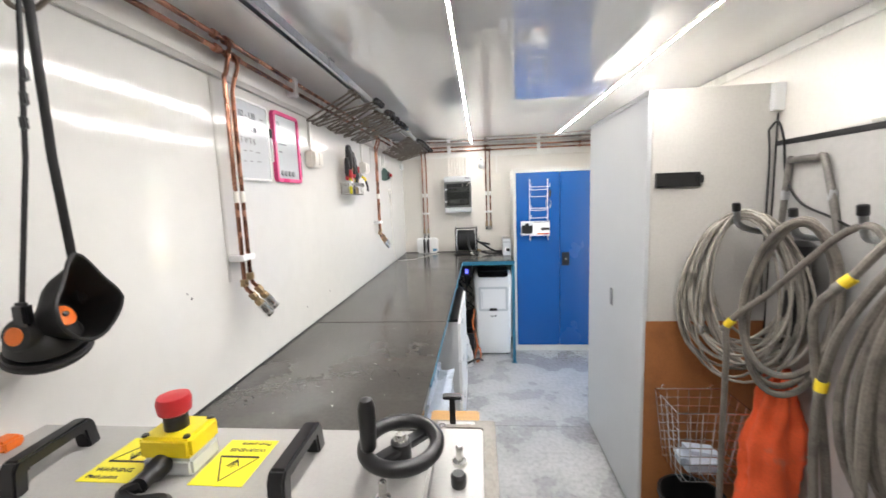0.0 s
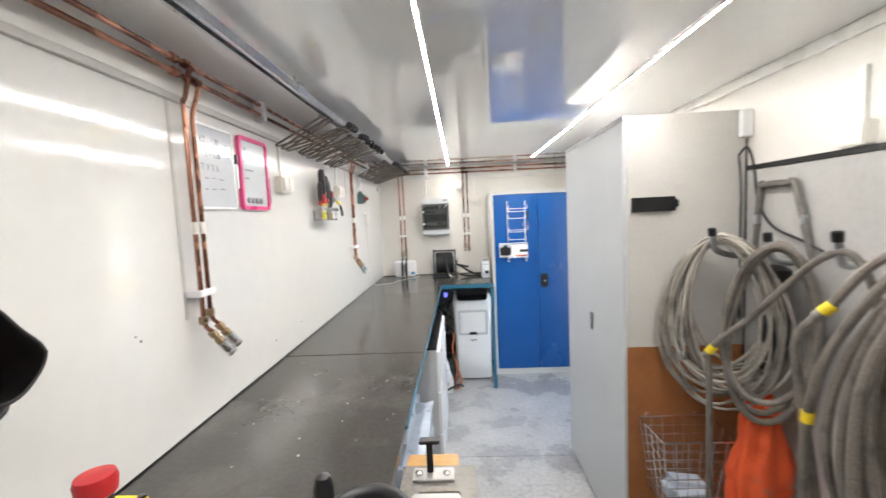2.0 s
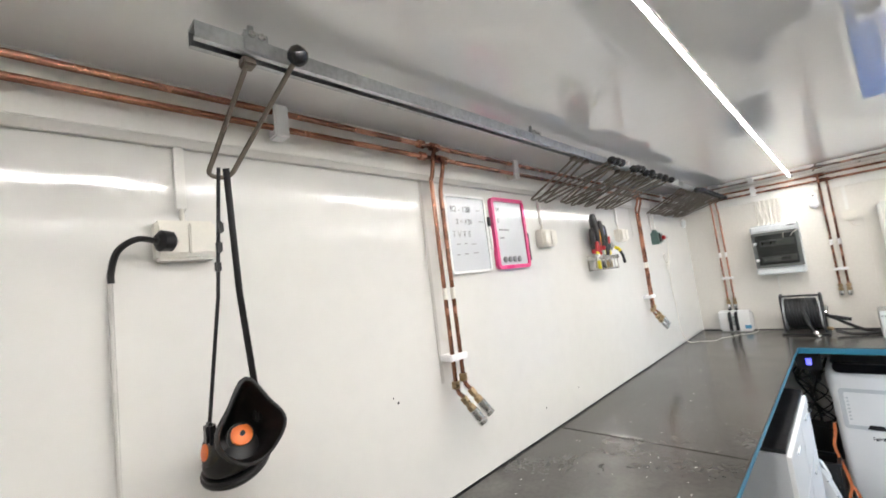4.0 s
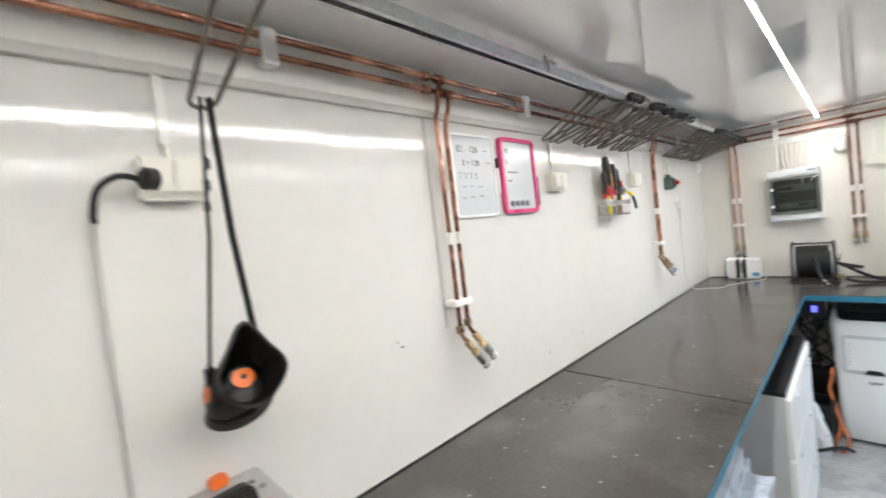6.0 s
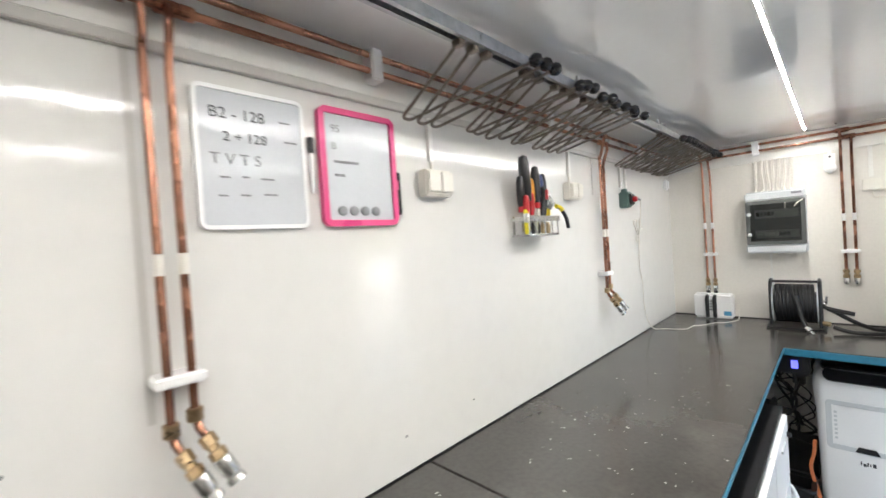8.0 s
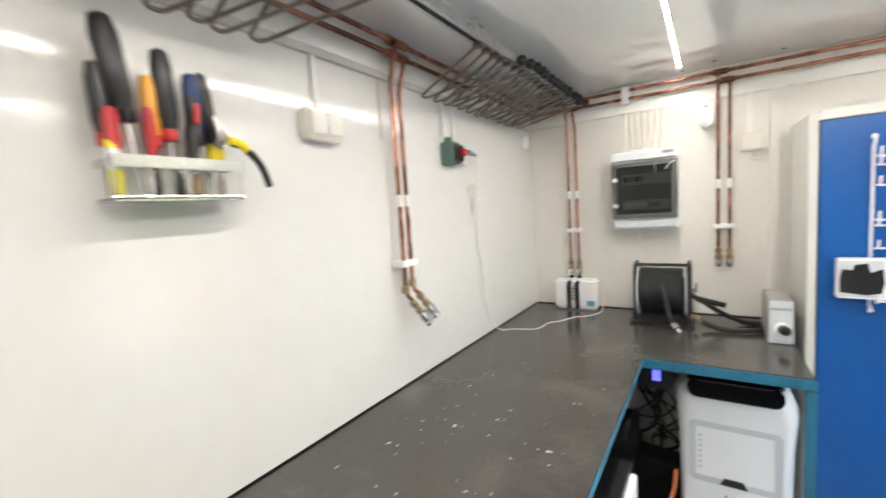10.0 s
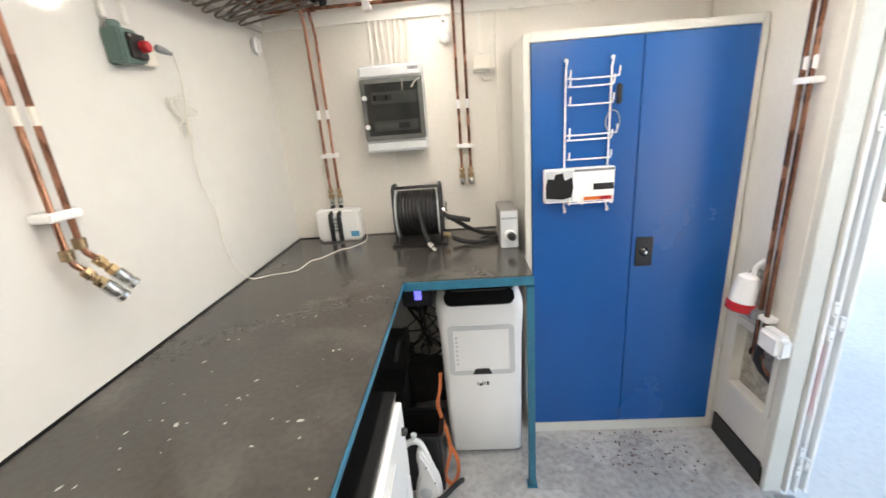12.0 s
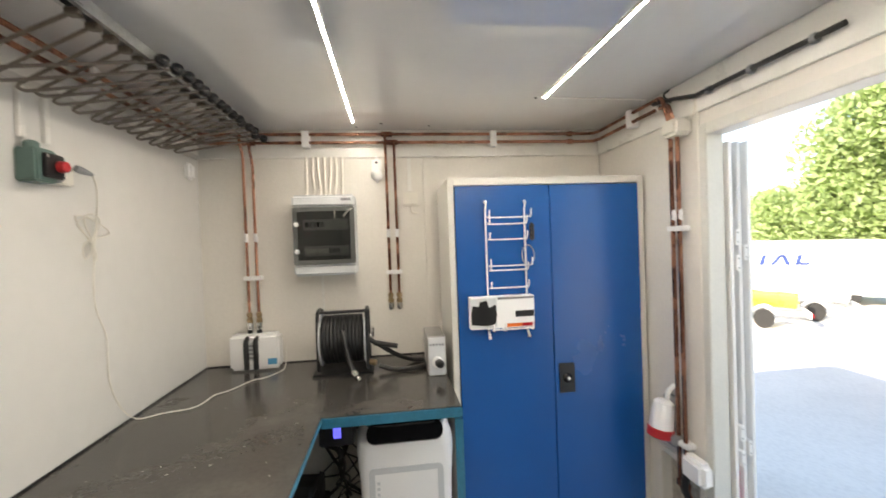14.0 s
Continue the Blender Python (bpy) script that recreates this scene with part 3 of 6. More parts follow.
def hook(y, tip_dx, tip_dz, spread, lean=0.0):
    """Bent wire loop hook with a ball knob; drawn at its place on the rail."""
    t = thing("swing_hook", (RX, y, RZ), "bent grey wire loop hook with black ball end", "hook", "hooks on the rail")
    A = Vector((RX, y, RZ - 0.03))
    T = Vector((RX - tip_dx, y + 0.03 + lean, RZ - tip_dz))
    K = Vector((RX + 0.052, y + spread, RZ - 0.018))
    side = Vector((0, 1, 0)) * 0.022
    pts = [A, A.lerp(T - side, 0.35), A.lerp(T - side, 0.85), T - side * 0.95 + (T - A).normalized() * 0.006, T + (T - A).normalized() * 0.014, T + side * 0.95 + (T - K).normalized() * 0.004, K.lerp(T + side, 0.85), K.lerp(T + side, 0.3), K]
    part("wire", tube(spline(pts, 4), 0.0048, 7), WIRE, t)
    part("knob", lathe([(0.004, -0.019), (0.012, -0.0165), (0.018, -0.008), (0.0195, 0), (0.018, 0.008), (0.012, 0.0165), (0.004, 0.019)], K, K - T, 16), BALL, t, "black ball knob")
    part("cup", box(RX - 0.014, RX + 0.014, y - 0.012, y + 0.012, RZ - 0.04, RZ - 0.0235, 0.003), WIRE, t, "wire seat clamp")
    return t


HOOK = hook(2.42, 0.222, 0.142, 0.265)
ys = [2.475, 2.53, 2.70, 2.735, 2.79, 2.88, 2.94, 3.01, 3.09, 3.16, 3.22, 3.29]
ys += [3.96 + 0.062 * k for k in range(15)]
rng = random.Random(4)
for y in ys:
    copy_thing(HOOK, Matrix.Translation((RX, y + rng.uniform(-0.008, 0.008), RZ)) @ Matrix.Rotation(radians(rng.uniform(-1.5, 3.0)), 4, "Y") @ Matrix.Rotation(radians(rng.uniform(-2.5, 2.5)), 4, "Z"))
LOW = hook(1.13, 0.14, 0.20, 0.075, -0.045)

# ---------------------------------------------------------------- respirator hung on the first hook
TIP = Vector((RX - 0.14, 1.118, RZ - 0.205))
MASK = Vector((0.145, 1.127, 1.512))


def mask_at(c):
    t = thing("respirator_mask", c, "black rubber half mask with orange valves on hanging straps", "mask")
    c = Vector(c)
    f = Vector((0.93, 0.02, 0.30)).normalized()
    s = Vector((0, 0, 1)).cross(f).normalized()
    u = f.cross(s)
    # face cup: deep open shell with a peaked nose and flared cheeks
    bm, n, rings = bmesh.new(), 36, []
    for d, k in ((0.046, 1.0), (0.047, 0.95), (0.036, 0.88), (0.012, 0.80), (-0.016, 0.72), (-0.036, 0.60), (-0.042, 0.05)):
        ring = []
        for i in range(n):
            a = 2 * math.pi * i / n
            peak = 0.038 * k * max(0.0, math.cos(a)) ** 7
            cheek = 0.008 * k * max(0.0, -math.cos(a * 2))
            back = -0.024 * k * max(0.0, -math.cos(a)) + 0.010 * k * max(0.0, math.cos(a)) ** 3
            ring.append(bm.verts.new(c + s * ((0.055 * k + cheek) * math.sin(a)) + u * (0.058 * k * math.cos(a) + peak - 0.004) + f * (d + back)))
        rings.append(ring)
    for a, q in zip(rings, rings[1:]):
        for i in range(n):
            bm.faces.new((a[i], a[(i + 1) % n], q[(i + 1) % n], q[i]))
    bm.faces.new(rings[-1])
    bmesh.ops.solidify(bm, geom=bm.faces[:], thickness=0.0045)
    part("face_cup", bm, RUBBER, t, smooth=60)
    rim = []
    for i in range(n):
        a = 2 * math.pi * i / n
        peak, cheek = 0.038 * max(0.0, math.cos(a)) ** 7, 0.008 * max(0.0, -math.cos(a * 2))
        back = -0.024 * max(0.0, -math.cos(a)) + 0.010 * max(0.0, math.cos(a)) ** 3
        rim.append(c + s * ((0.055 + cheek) * math.sin(a)) + u * (0.058 * math.cos(a) + peak - 0.004) + f * (0.045 + back))
    part("rim_bead", tube(rim, 0.0038, 8, closed=True), RUBBER, t)
    base = c - f * 0.030 - u * 0.006
    v = part("valve_seat", lathe([(0.027, 0), (0.027, 0.008), (0.022, 0.010)], base, f, 22), BLACK, t)
    part("valve", lathe([(0.021, 0.009), (0.021, 0.014), (0.012, 0.017), (0.003, 0.016)], base, f + u * 0.25, 20), ORANGE_P, v, "orange valve disc")
    part("valve_stud", lathe([(0.005, 0.016), (0.005, 0.021), (0.003, 0.022)], base, f + u * 0.25, 10), BLACK, v)
    # chin housing that swells below and behind the cup, with the filter flange under it
    low = c + Vector((-0.050, -0.008, -0.052))
    ax = (0.22, -0.25, 0.94)
    part("housing", lathe([(0.010, 0.040), (0.030, 0.036), (0.046, 0.024), (0.055, 0.008), (0.057, -0.004), (0.050, -0.012)], low, ax, 28), RUBBER, t)
    fl = part("filter", lathe([(0.050, -0.010), (0.060, -0.012), (0.063, -0.018), (0.063, -0.026), (0.056, -0.034), (0.020, -0.037)], low, ax, 30), BLACK, t, "black round filter")
    part("filter_rim", lathe([(0.0632, -0.016), (0.0655, -0.019), (0.0655, -0.024), (0.0632, -0.027)], low, ax, 30), RUBBER, fl)
    side = low + Vector((0.004, -0.040, 0.022))
    sd = (0.08, -0.98, 0.16)
    sv = part("side_valve", lathe([(0.030, -0.020), (0.030, 0.004), (0.026, 0.010), (0.018, 0.012)], side, sd, 22), RUBBER, t, "black valve cover")
    part("valve", lathe([(0.016, 0.011), (0.016, 0.014), (0.006, 0.015)], side, sd, 18), ORANGE_P, sv, "orange side valve")
    part("strap_lug", box(c.x - 0.045, c.x - 0.015, c.y - 0.062, c.y - 0.044, c.z - 0.012, c.z + 0.030, 0.006), BLACK, t)
    part("strap_lug", box(c.x - 0.035, c.x - 0.005, c.y + 0.026, c.y + 0.044, c.z + 0.005, c.z + 0.045, 0.006), BLACK, t)
    a = c + Vector((-0.030, -0.053, 0.020))
    e = c + Vector((-0.018, 0.036, 0.035))
    part("strap", tube([TIP + Vector((0, -0.008, 0.012)), a.lerp(TIP, 0.5) + Vector((0, 0.003, 0)), a], 0.0040, 8, flat=0.35), RUBBER, t, "thin black elastic strap")
    part("strap", tube([TIP + Vector((0, 0.006, 0.012)), e.lerp(TIP, 0.5) + Vector((0, -0.003, 0)), e], 0.0072, 8, flat=0.3), RUBBER, t, "black wide elastic strap")
    for k in (0.62, 0.70, 0.78):
        part("buckle", box(-0.005, 0.005, -0.006, 0.006, -0.012, 0.012, 0.003, m=Matrix.Translation(a.lerp(TIP, k))), BLACK, t)
    return t


mask_at(MASK)

TZ0 = 1.058      # just above the worktop

# ---------------------------------------------------------------- boards, sockets and tools on the long wall


def whiteboard():
    y0, y1, z0, z1 = 1.915, 2.155, 1.785, 2.09
    cy, cz, w, h = (y0 + y1) / 2, (z0 + z1) / 2, y1 - y0, z1 - z0
    t = thing("whiteboard", (0.01, cy, cz), "small white dry-erase board with handwritten notes", "whiteboard")
    part("board", plate(rounded(w - 0.01, h - 0.01, 0.012), 0.008, on_left(cy, cz, 0.002)), BOARD, t)
    part("rim", ring_plate(w, h, 0.018, 0.009, 0.013, on_left(cy, cz, 0.001)), WHITEP, t, "rounded white rim")
    for s, yy, zz, k in (("B2 - 128", 0.030, 0.238, 0.034), ("2 ÷ 128", 0.055, 0.190, 0.030), ("T V T S", 0.028, 0.140, 0.034)):
        words("writing", s, k, on_left(y0 + yy, z0 + zz, 0.0106), INK if zz > 0.15 else INKGREY, t, "handwriting in black marker")
    for k, (yy, zz, ln) in enumerate(((0.045, 0.11, 0.02), (0.09, 0.112, 0.015), (0.13, 0.11, 0.03), (0.04, 0.07, 0.018), (0.085, 0.072, 0.02), (0.135, 0.075, 0.03), (0.18, 0.245, 0.025), (0.19, 0.2, 0.03))):
        part("stroke", box(0.0105, 0.0112, y0 + yy, y0 + yy + ln, z0 + zz, z0 + zz + 0.004), INKGREY, t)
    m1 = thing("marker_pen", (0.01, y1 + 0.018, z0 + 0.2), "black marker pen clipped beside the board", "pen")
    part("barrel", lathe([(0.006, 0), (0.0075, 0.004), (0.0075, 0.035), (0.006, 0.038)], (0.012, y1 + 0.016, z0 + 0.185), (0, 0, 1), 10), BLACK, m1)
    part("body", lathe([(0.005, 0), (0.0065, 0.003), (0.0065, 0.09), (0.003, 0.10)], (0.012, y1 + 0.016, z0 + 0.085), (0, 0, 1), 10), WHITEP, m1)


whiteboard()


def pink_board():
    y0, y1, z0, z1 = 2.193, 2.434, 1.787, 2.095
    cy, cz, w, h = (y0 + y1) / 2, (z0 + z1) / 2, y1 - y0, z1 - z0
    t = thing("whiteboard", (0.01, cy, cz), "pink-framed dry-erase board with faint notes", "whiteboard")
    part("board", plate(rounded(w - 0.02, h - 0.02, 0.012), 0.010, on_left(cy, cz, 0.002)), BOARD, t)
    part("frame", ring_plate(w, h, 0.022, 0.016, 0.018, on_left(cy, cz, 0.001)), PINK, t, "bright pink plastic frame")
    words("writing", "95", 0.028, on_left(y0 + 0.035, z0 + 0.245, 0.0126), INKGREY, t)
    words("writing", "B", 0.026, on_left(y0 + 0.035, z0 + 0.20, 0.0126), INKGREY, t)
    for zz, ln in ((0.165, 0.075), (0.13, 0.03)):
        part("stroke", box(0.0122, 0.0128, y0 + 0.04, y0 + 0.04 + ln, z0 + zz, z0 + zz + 0.007), INKGREY, t)
    for k in range(4):
        part("magnet", lathe([(0.012, 0), (0.013, 0.002), (0.013, 0.006), (0.010, 0.008)], (0.012, y0 + 0.055 + 0.035 * k, z0 + 0.04), (1, 0, 0), 14), MIDGREY, t, "round grey magnet")
    part("pen_holder", box(0.004, 0.018, y1 - 0.001, y1 + 0.014, z0 + 0.10, z0 + 0.135, 0.003), PINK, t)
    part("pen", lathe([(0.004, 0), (0.007, 0.004), (0.007, 0.12), (0.004, 0.125)], (0.012, y1 + 0.009, z0 + 0.03), (0, 0, 1), 10), BLACK, t, "black marker pen")


pink_board()


def wall_socket(y0, y1, z0, z1, group="wall sockets", flap=True):
    t = thing("wall_socket", (0.02, (y0 + y1) / 2, z0), "cream surface-mounted socket box with duct above", "socket", group)
    cy, cz = (y0 + y1) / 2, (z0 + z1) / 2
    part("box", box(0.0, 0.042, y0, y1, z0, z1, 0.006), CREAM, t)
    part("flap", box(0.042, 0.052, y0 + 0.006, cy - 0.002, z0 + 0.012, z1 - 0.008, 0.003), CREAM, t)
    part("flap", box(0.042, 0.052, cy + 0.002, y1 - 0.006, z0 + 0.012, z1 - 0.008, 0.003), CREAM, t)
    part("duct", box(0.0, 0.013, cy - 0.010, cy + 0.010, z1 + 0.03, 2.15, 0.002), TRIM, t, "cable duct")
    part("cable", tube([(0.008, cy, z1 - 0.004), (0.008, cy, z1 + 0.035)], 0.005, 8), CREAM, t)
    return t


s0 = wall_socket(1.018, 1.132, 1.870, 1.956)
wall_socket(2.530, 2.650, 1.874, 1.958)
wall_socket(3.470, 3.590, 1.892, 1.975)
pl = thing("plug_lead", (0.06, 1.03, 1.90), "black mains plug and lead in the socket", "plug")
part("plug", lathe([(0.012, 0.0), (0.022, 0.008), (0.022, 0.028), (0.012, 0.036)], (0.044, 1.050, 1.908), (0.35, -0.94, 0.05), 14), BLACK, pl)
part("lead", tube(spline([(0.055, 1.02, 1.908), (0.058, 0.985, 1.912), (0.05, 0.955, 1.89), (0.035, 0.945, 1.85), (0.033, 0.945, 1.83)], 6), 0.006, 8), BLACK, pl)
cov = thing("cable_cover", (0.01, 1.02, 0.9), "white cover panel over cables on the wall", "panel")
part("panel", box(0.0, 0.014, 0.945, 1.135, TZ0, 1.848, 0.004), WHITE_WALL, cov)
part("edge_bead", tube([(0.012, 0.943, TZ0), (0.012, 0.943, 1.846)], 0.003, 6), GREYBAND, cov)


def green_switch():
    t = thing("switch_box", (0.03, 4.21, 1.9), "grey-green rotary switch box with red knob", "switch")
    part("box", box(0.0, 0.055, 4.165, 4.235, 1.865, 1.957, 0.005), GREEN, t)
    part("face", box(0.014, 0.050, 4.2352, 4.262, 1.872, 1.950, 0.004), MIDGREY, t)
    part("dial", box(0.0552, 0.064, 4.182, 4.250, 1.878, 1.945, 0.003), BLACK, t)
    part("screw", lathe([(0.005, 0), (0.004, 0.002)], (0.064, 4.19, 1.936), (1, 0, 0), 8), CHROME, t)
    part("knob", lathe([(0.016, 0), (0.017, 0.004), (0.015, 0.018), (0.011, 0.021)], (0.064, 4.230, 1.912), (1, 0, 0), 16), RED, t, "red switch knob")
    part("gland", lathe([(0.018, 0), (0.018, 0.016), (0.012, 0.022)], (0.025, 4.19, 1.955), (0, 0, 1), 14), GREEN, t)
    for y in (4.185, 4.265):
        part("duct", box(0.0, 0.013, y - 0.010, y + 0.010, 1.985, 2.15, 0.002), TRIM, t)
    part("socket", box(0.0, 0.03, 4.268, 4.33, 1.872, 1.93, 0.004), CREAM, t, "cream socket")
    p = thing("power_lead", (0.05, 4.4, 1.5), "white flex with bundled loop plugged in above the worktop", "cable")
    part("plug", lathe([(0.010, 0), (0.012, 0.008), (0.009, 0.032), (0.005, 0.05)], (0.045, 4.315, 1.925), (0.3, 0.9, -0.25), 12), MIDGREY, p)
    path = [(0.055, 4.37, 1.915), (0.045, 4.40, 1.86), (0.03, 4.41, 1.75), (0.02, 4.41, 1.65), (0.015, 4.41, 1.5), (0.012, 4.46, 1.38), (0.012, 4.46, 1.25), (0.012, 4.50, 1.14), (0.03, 4.56, 1.06), (0.10, 4.60, 1.056), (0.20, 4.64, 1.056), (0.22, 4.76, 1.056), (0.26, 4.80, 1.056), (0.32, 4.92, 1.056), (0.36, 4.94, 1.056), (0.41, 5.02, 1.057), (0.425, 5.08, 1.07), (0.42, 5.12, 1.17), (0.395, 5.13, 1.215)]
    part("flex", tube(spline(path, 5), 0.0026, 6), CREAM, p)
    for k, (wide, tall, lean) in enumerate(((0.105, 0.062, -0.7), (0.050, 0.070, 0.45), (0.036, 0.082, 0.0))):
        pts = []
        for i in range(28):
            a = 2 * math.pi * i / 28
            y, z = wide * math.sin(2 * a) * (0.55 + 0.45 * math.cos(a)), tall * math.cos(a)
            pts.append((0.016 + 0.005 * k + 0.004 * math.sin(a), 4.40 + y * math.cos(lean) - z * math.sin(lean) * 0.6, 1.712 + z + y * math.sin(lean) * 0.4))
        part("loop", tube(pts, 0.0020, 6, closed=True), CREAM, p)
    part("tie", lathe([(0.008, -0.004), (0.010, 0), (0.008, 0.004)], (0.024, 4.40, 1.70), (0, 0, 1), 10), CREAM, p)


green_switch()


def tool_rack():
    t = thing("tool_rack", (0.05, 3.12, 1.77), "silver wall rack for hand tools", "tool rack")
    y0, y1, z = 3.012, 3.240, 1.80
    part("front_lip", box(0.094, 0.100, y0, y1, z - 0.014, z + 0.008, 0.002), CHROME, t)
    for y in (y0 + 0.02, y1 - 0.03):
        part("bracket", box(0.0005, 0.008, y, y + 0.012, 1.735, z + 0.012, 0.002), CHROME, t)
    part("shelf", box(0.008, 0.092, y0, y1, 1.728, 1.7315, 0.001), CHROME, t)
    for k in range(8):
        y = y0 + 0.002 + k * (y1 - y0 - 0.008) / 7
        part("divider", box(0.008, 0.094, y, y + 0.004, z - 0.010, z + 0.004), CHROME, t)
    for y in (y0 + 0.004, y0 + 0.06, y0 + 0.12, y0 + 0.18, y1 - 0.004):
        part("wire", tube([(0.09, y, z - 0.01), (0.09, y, 1.735), (0.01, y, 1.735)], 0.003, 6), CHROME, t)
    part("lower_bar", tube([(0.09, y0, 1.735), (0.09, y1, 1.735)], 0.0035, 6), CHROME, t)

    def driver(y, x, hz, handle, band, r=0.016, hl=0.10, lean=0.0):
        r, hl, hz = r * 1.15, hl * 1.08 + 0.035, hz - 0.038
        d = thing("screwdriver", (x, y, z), "screwdriver standing in the rack", "screwdriver", "hand tools")
        ax = Vector((0.02, lean, 1)).normalized()
        base = Vector((x, y, hz))
        part("handle", lathe([(0.006, 0), (r * 0.8, 0.006), (r * 0.75, 0.02), (r, 0.045), (r, hl * 0.8), (r * 0.75, hl * 0.96), (0.004, hl)], base, ax, 12), handle, d)
        part("band", lathe([(r * 0.72, -0.012), (r * 0.84, -0.008), (r * 0.84, 0.008), (r * 0.7, 0.012)], base + ax * 0.012, ax, 12), band, d)
        part("shaft", tube([base + ax * 0.004, base - ax * (hz - 1.745)], 0.0035, 8), CHROME, d)
        return d
    driver(3.022, 0.056, 1.862, BLACK, RED, 0.014, 0.10, -0.02)
    driver(3.052, 0.066, 1.905, BLACK, BLACK, 0.019, 0.135, -0.12)
    driver(3.026, 0.074, 1.828, RED, RED, 0.011, 0.06, 0.0)
    driver(3.098, 0.054, 1.868, ORANGE_Y, RED, 0.014, 0.09, 0.0)
    driver(3.090, 0.060, 1.852, RED, RED, 0.010, 0.05, 0.0)
    driver(3.122, 0.064, 1.880, BLACK, RED, 0.016, 0.125, -0.03)
    driver(3.180, 0.048, 1.880, VBLUE, BLACK, 0.014, 0.10, -0.03)
    driver(3.208, 0.052, 1.868, BLACK, BLACK, 0.013, 0.115, -0.10)
    k = thing("stripper", (0.06, 3.15, z), "black and red wire stripper in the rack", "pliers", "hand tools")
    part("grip", tube(spline([(0.075, 3.150, 1.80), (0.078, 3.156, 1.85), (0.076, 3.165, 1.90), (0.07, 3.160, 1.93)], 4), [0.012] * 4 + [0.014] * 5 + [0.010] * 4, 10, flat=0.7), BLACK, k)
    part("insert", tube([(0.090, 3.160, 1.875), (0.090, 3.164, 1.915)], 0.006, 8), RED, k)
    p = thing("pliers", (0.09, 3.22, z), "pliers with yellow and black handles hooked on the rack", "pliers", "hand tools")
    part("handle", tube(spline([(0.10, 3.218, 1.845), (0.105, 3.245, 1.835), (0.11, 3.275, 1.80), (0.11, 3.292, 1.755)], 4), 0.008, 8), BLACK, p)
    part("sleeve", tube(spline([(0.10, 3.214, 1.848), (0.105, 3.236, 1.842), (0.108, 3.250, 1.83)], 4), 0.0095, 8), YELP, p, "yellow grip")
    part("head", tube([(0.07, 3.205, 1.84), (0.085, 3.21, 1.86), (0.075, 3.20, 1.90)], [0.012, 0.013, 0.004], 8, flat=0.6), CHROME, p)
    part("jaw", box(0.04, 0.07, 3.195, 3.222, 1.81, 1.85, 0.004), YELP, p)
    c = thing("tube_of_grease", (0.06, 3.025, 1.75), "yellow and white tube standing in the rack", "tube", "hand tools")
    part("body", lathe([(0.008, 0), (0.0105, 0.004), (0.0105, 0.10), (0.007, 0.115)], (0.075, 3.024, 1.738), (0, 0, 1), 12), YLABEL, c)
    part("label", lathe([(0.0110, 0.045), (0.0110, 0.08)], (0.075, 3.024, 1.738), (0, 0, 1), 12), WHITEP, c)
    for y in (3.09, 3.13, 3.165, 3.21):
        h = thing("bit_holder", (0.05, y, 1.74), "small dark tool tip below the rack", "bit", "hand tools")
        part("tip", lathe([(0.007, 0), (0.009, 0.01), (0.009, 0.03), (0.005, 0.045)], (0.06, y, 1.738), (0, 0, 1), 10), BLACK if y < 3.15 else BRASS, h)


tool_rack()
for y, z, r in ((1.60, 1.428, 0.003), (1.617, 1.41, 0.0045), (2.42, 1.16, 0.004), (2.73, 1.17, 0.004)):
    solid("scuff_mark", lathe([(r, 0), (r * 0.8, 0.0012)], (0.0, y, z), (1, 0.0, 0.0), 7), INK, "small dark scuff on the wall", "mark", "wall scuffs")

# ---------------------------------------------------------------- worktop and what stands below it
TZ, TX, TY, TE = 1.05, 0.705, 4.445, 1.215
top = thing("worktop", (0.3, 3.0, TZ), "dark scuffed L-shaped worktop with teal steel edge", "worktop")
part("board", box(0.003, TX, 0.75, 2.501, TZ - 0.03, TZ, 0.002), TOP, top)
b = box(0.003, TX, 2.507, L - 0.002, TZ - 0.03, TZ, 0.002)
box(TX, TE, TY, L - 0.002, TZ - 0.03, TZ, 0.002, bm=b)
part("board", b, TOP, top)
part("edge_rail", box(TX + 0.0005, TX + 0.006, 1.8, TY - 0.007, TZ - 0.017, TZ - 0.003, 0.002), TEAL, top, "teal steel edge")
part("edge_rail", box(TX + 0.0005, TE + 0.004, TY - 0.006, TY - 0.0005, TZ - 0.040, TZ - 0.003, 0.002), TEAL, top, "teal steel edge")
part("leg", box(TE - 0.026, TE + 0.004, TY - 0.010, TY + 0.022, 0.006, TZ - 0.046, 0.003), TEAL, top, "teal steel leg")
part("leg", box(0.02, 0.06, 2.0, 2.04, 0.0, TZ - 0.046, 0.003), TEAL, top)
part("foot", box(TE - 0.035, TE + 0.012, TY - 0.02, TY + 0.03, 0.0, 0.006, 0.002), TEAL, top)
part("wall_seal", box(0.0002, 0.0028, 0.75, L - 0.004, TZ - 0.03, TZ + 0.006), BLACK, top, "dark gap along the wall")
part("wall_seal", box(0.004, TE, L - 0.0018, L - 0.0002, TZ - 0.03, TZ + 0.006), BLACK, top)
rf = random.Random(11)
bm = bmesh.new()
for _ in range(190):
    x, y = rf.uniform(0.12, 0.69), rf.triangular(1.3, 4.9, 3.4)
    r, a = rf.uniform(0.001, 0.0036), rf.uniform(0, 6.3)
    if rf.random() < 0.07:
        r *= 2.0
    m = Matrix.Translation((x, y, TZ + 0.0003)) @ Matrix.Rotation(a, 4, "Z") @ Matrix.Diagonal((rf.uniform(1, 2.6), 1, 1, 1))
    plate([(r * rf.uniform(0.5, 1) * math.cos(k * 1.05), r * rf.uniform(0.5, 1) * math.sin(k * 1.05)) for k in range(6)], 0.0005, m, bm)
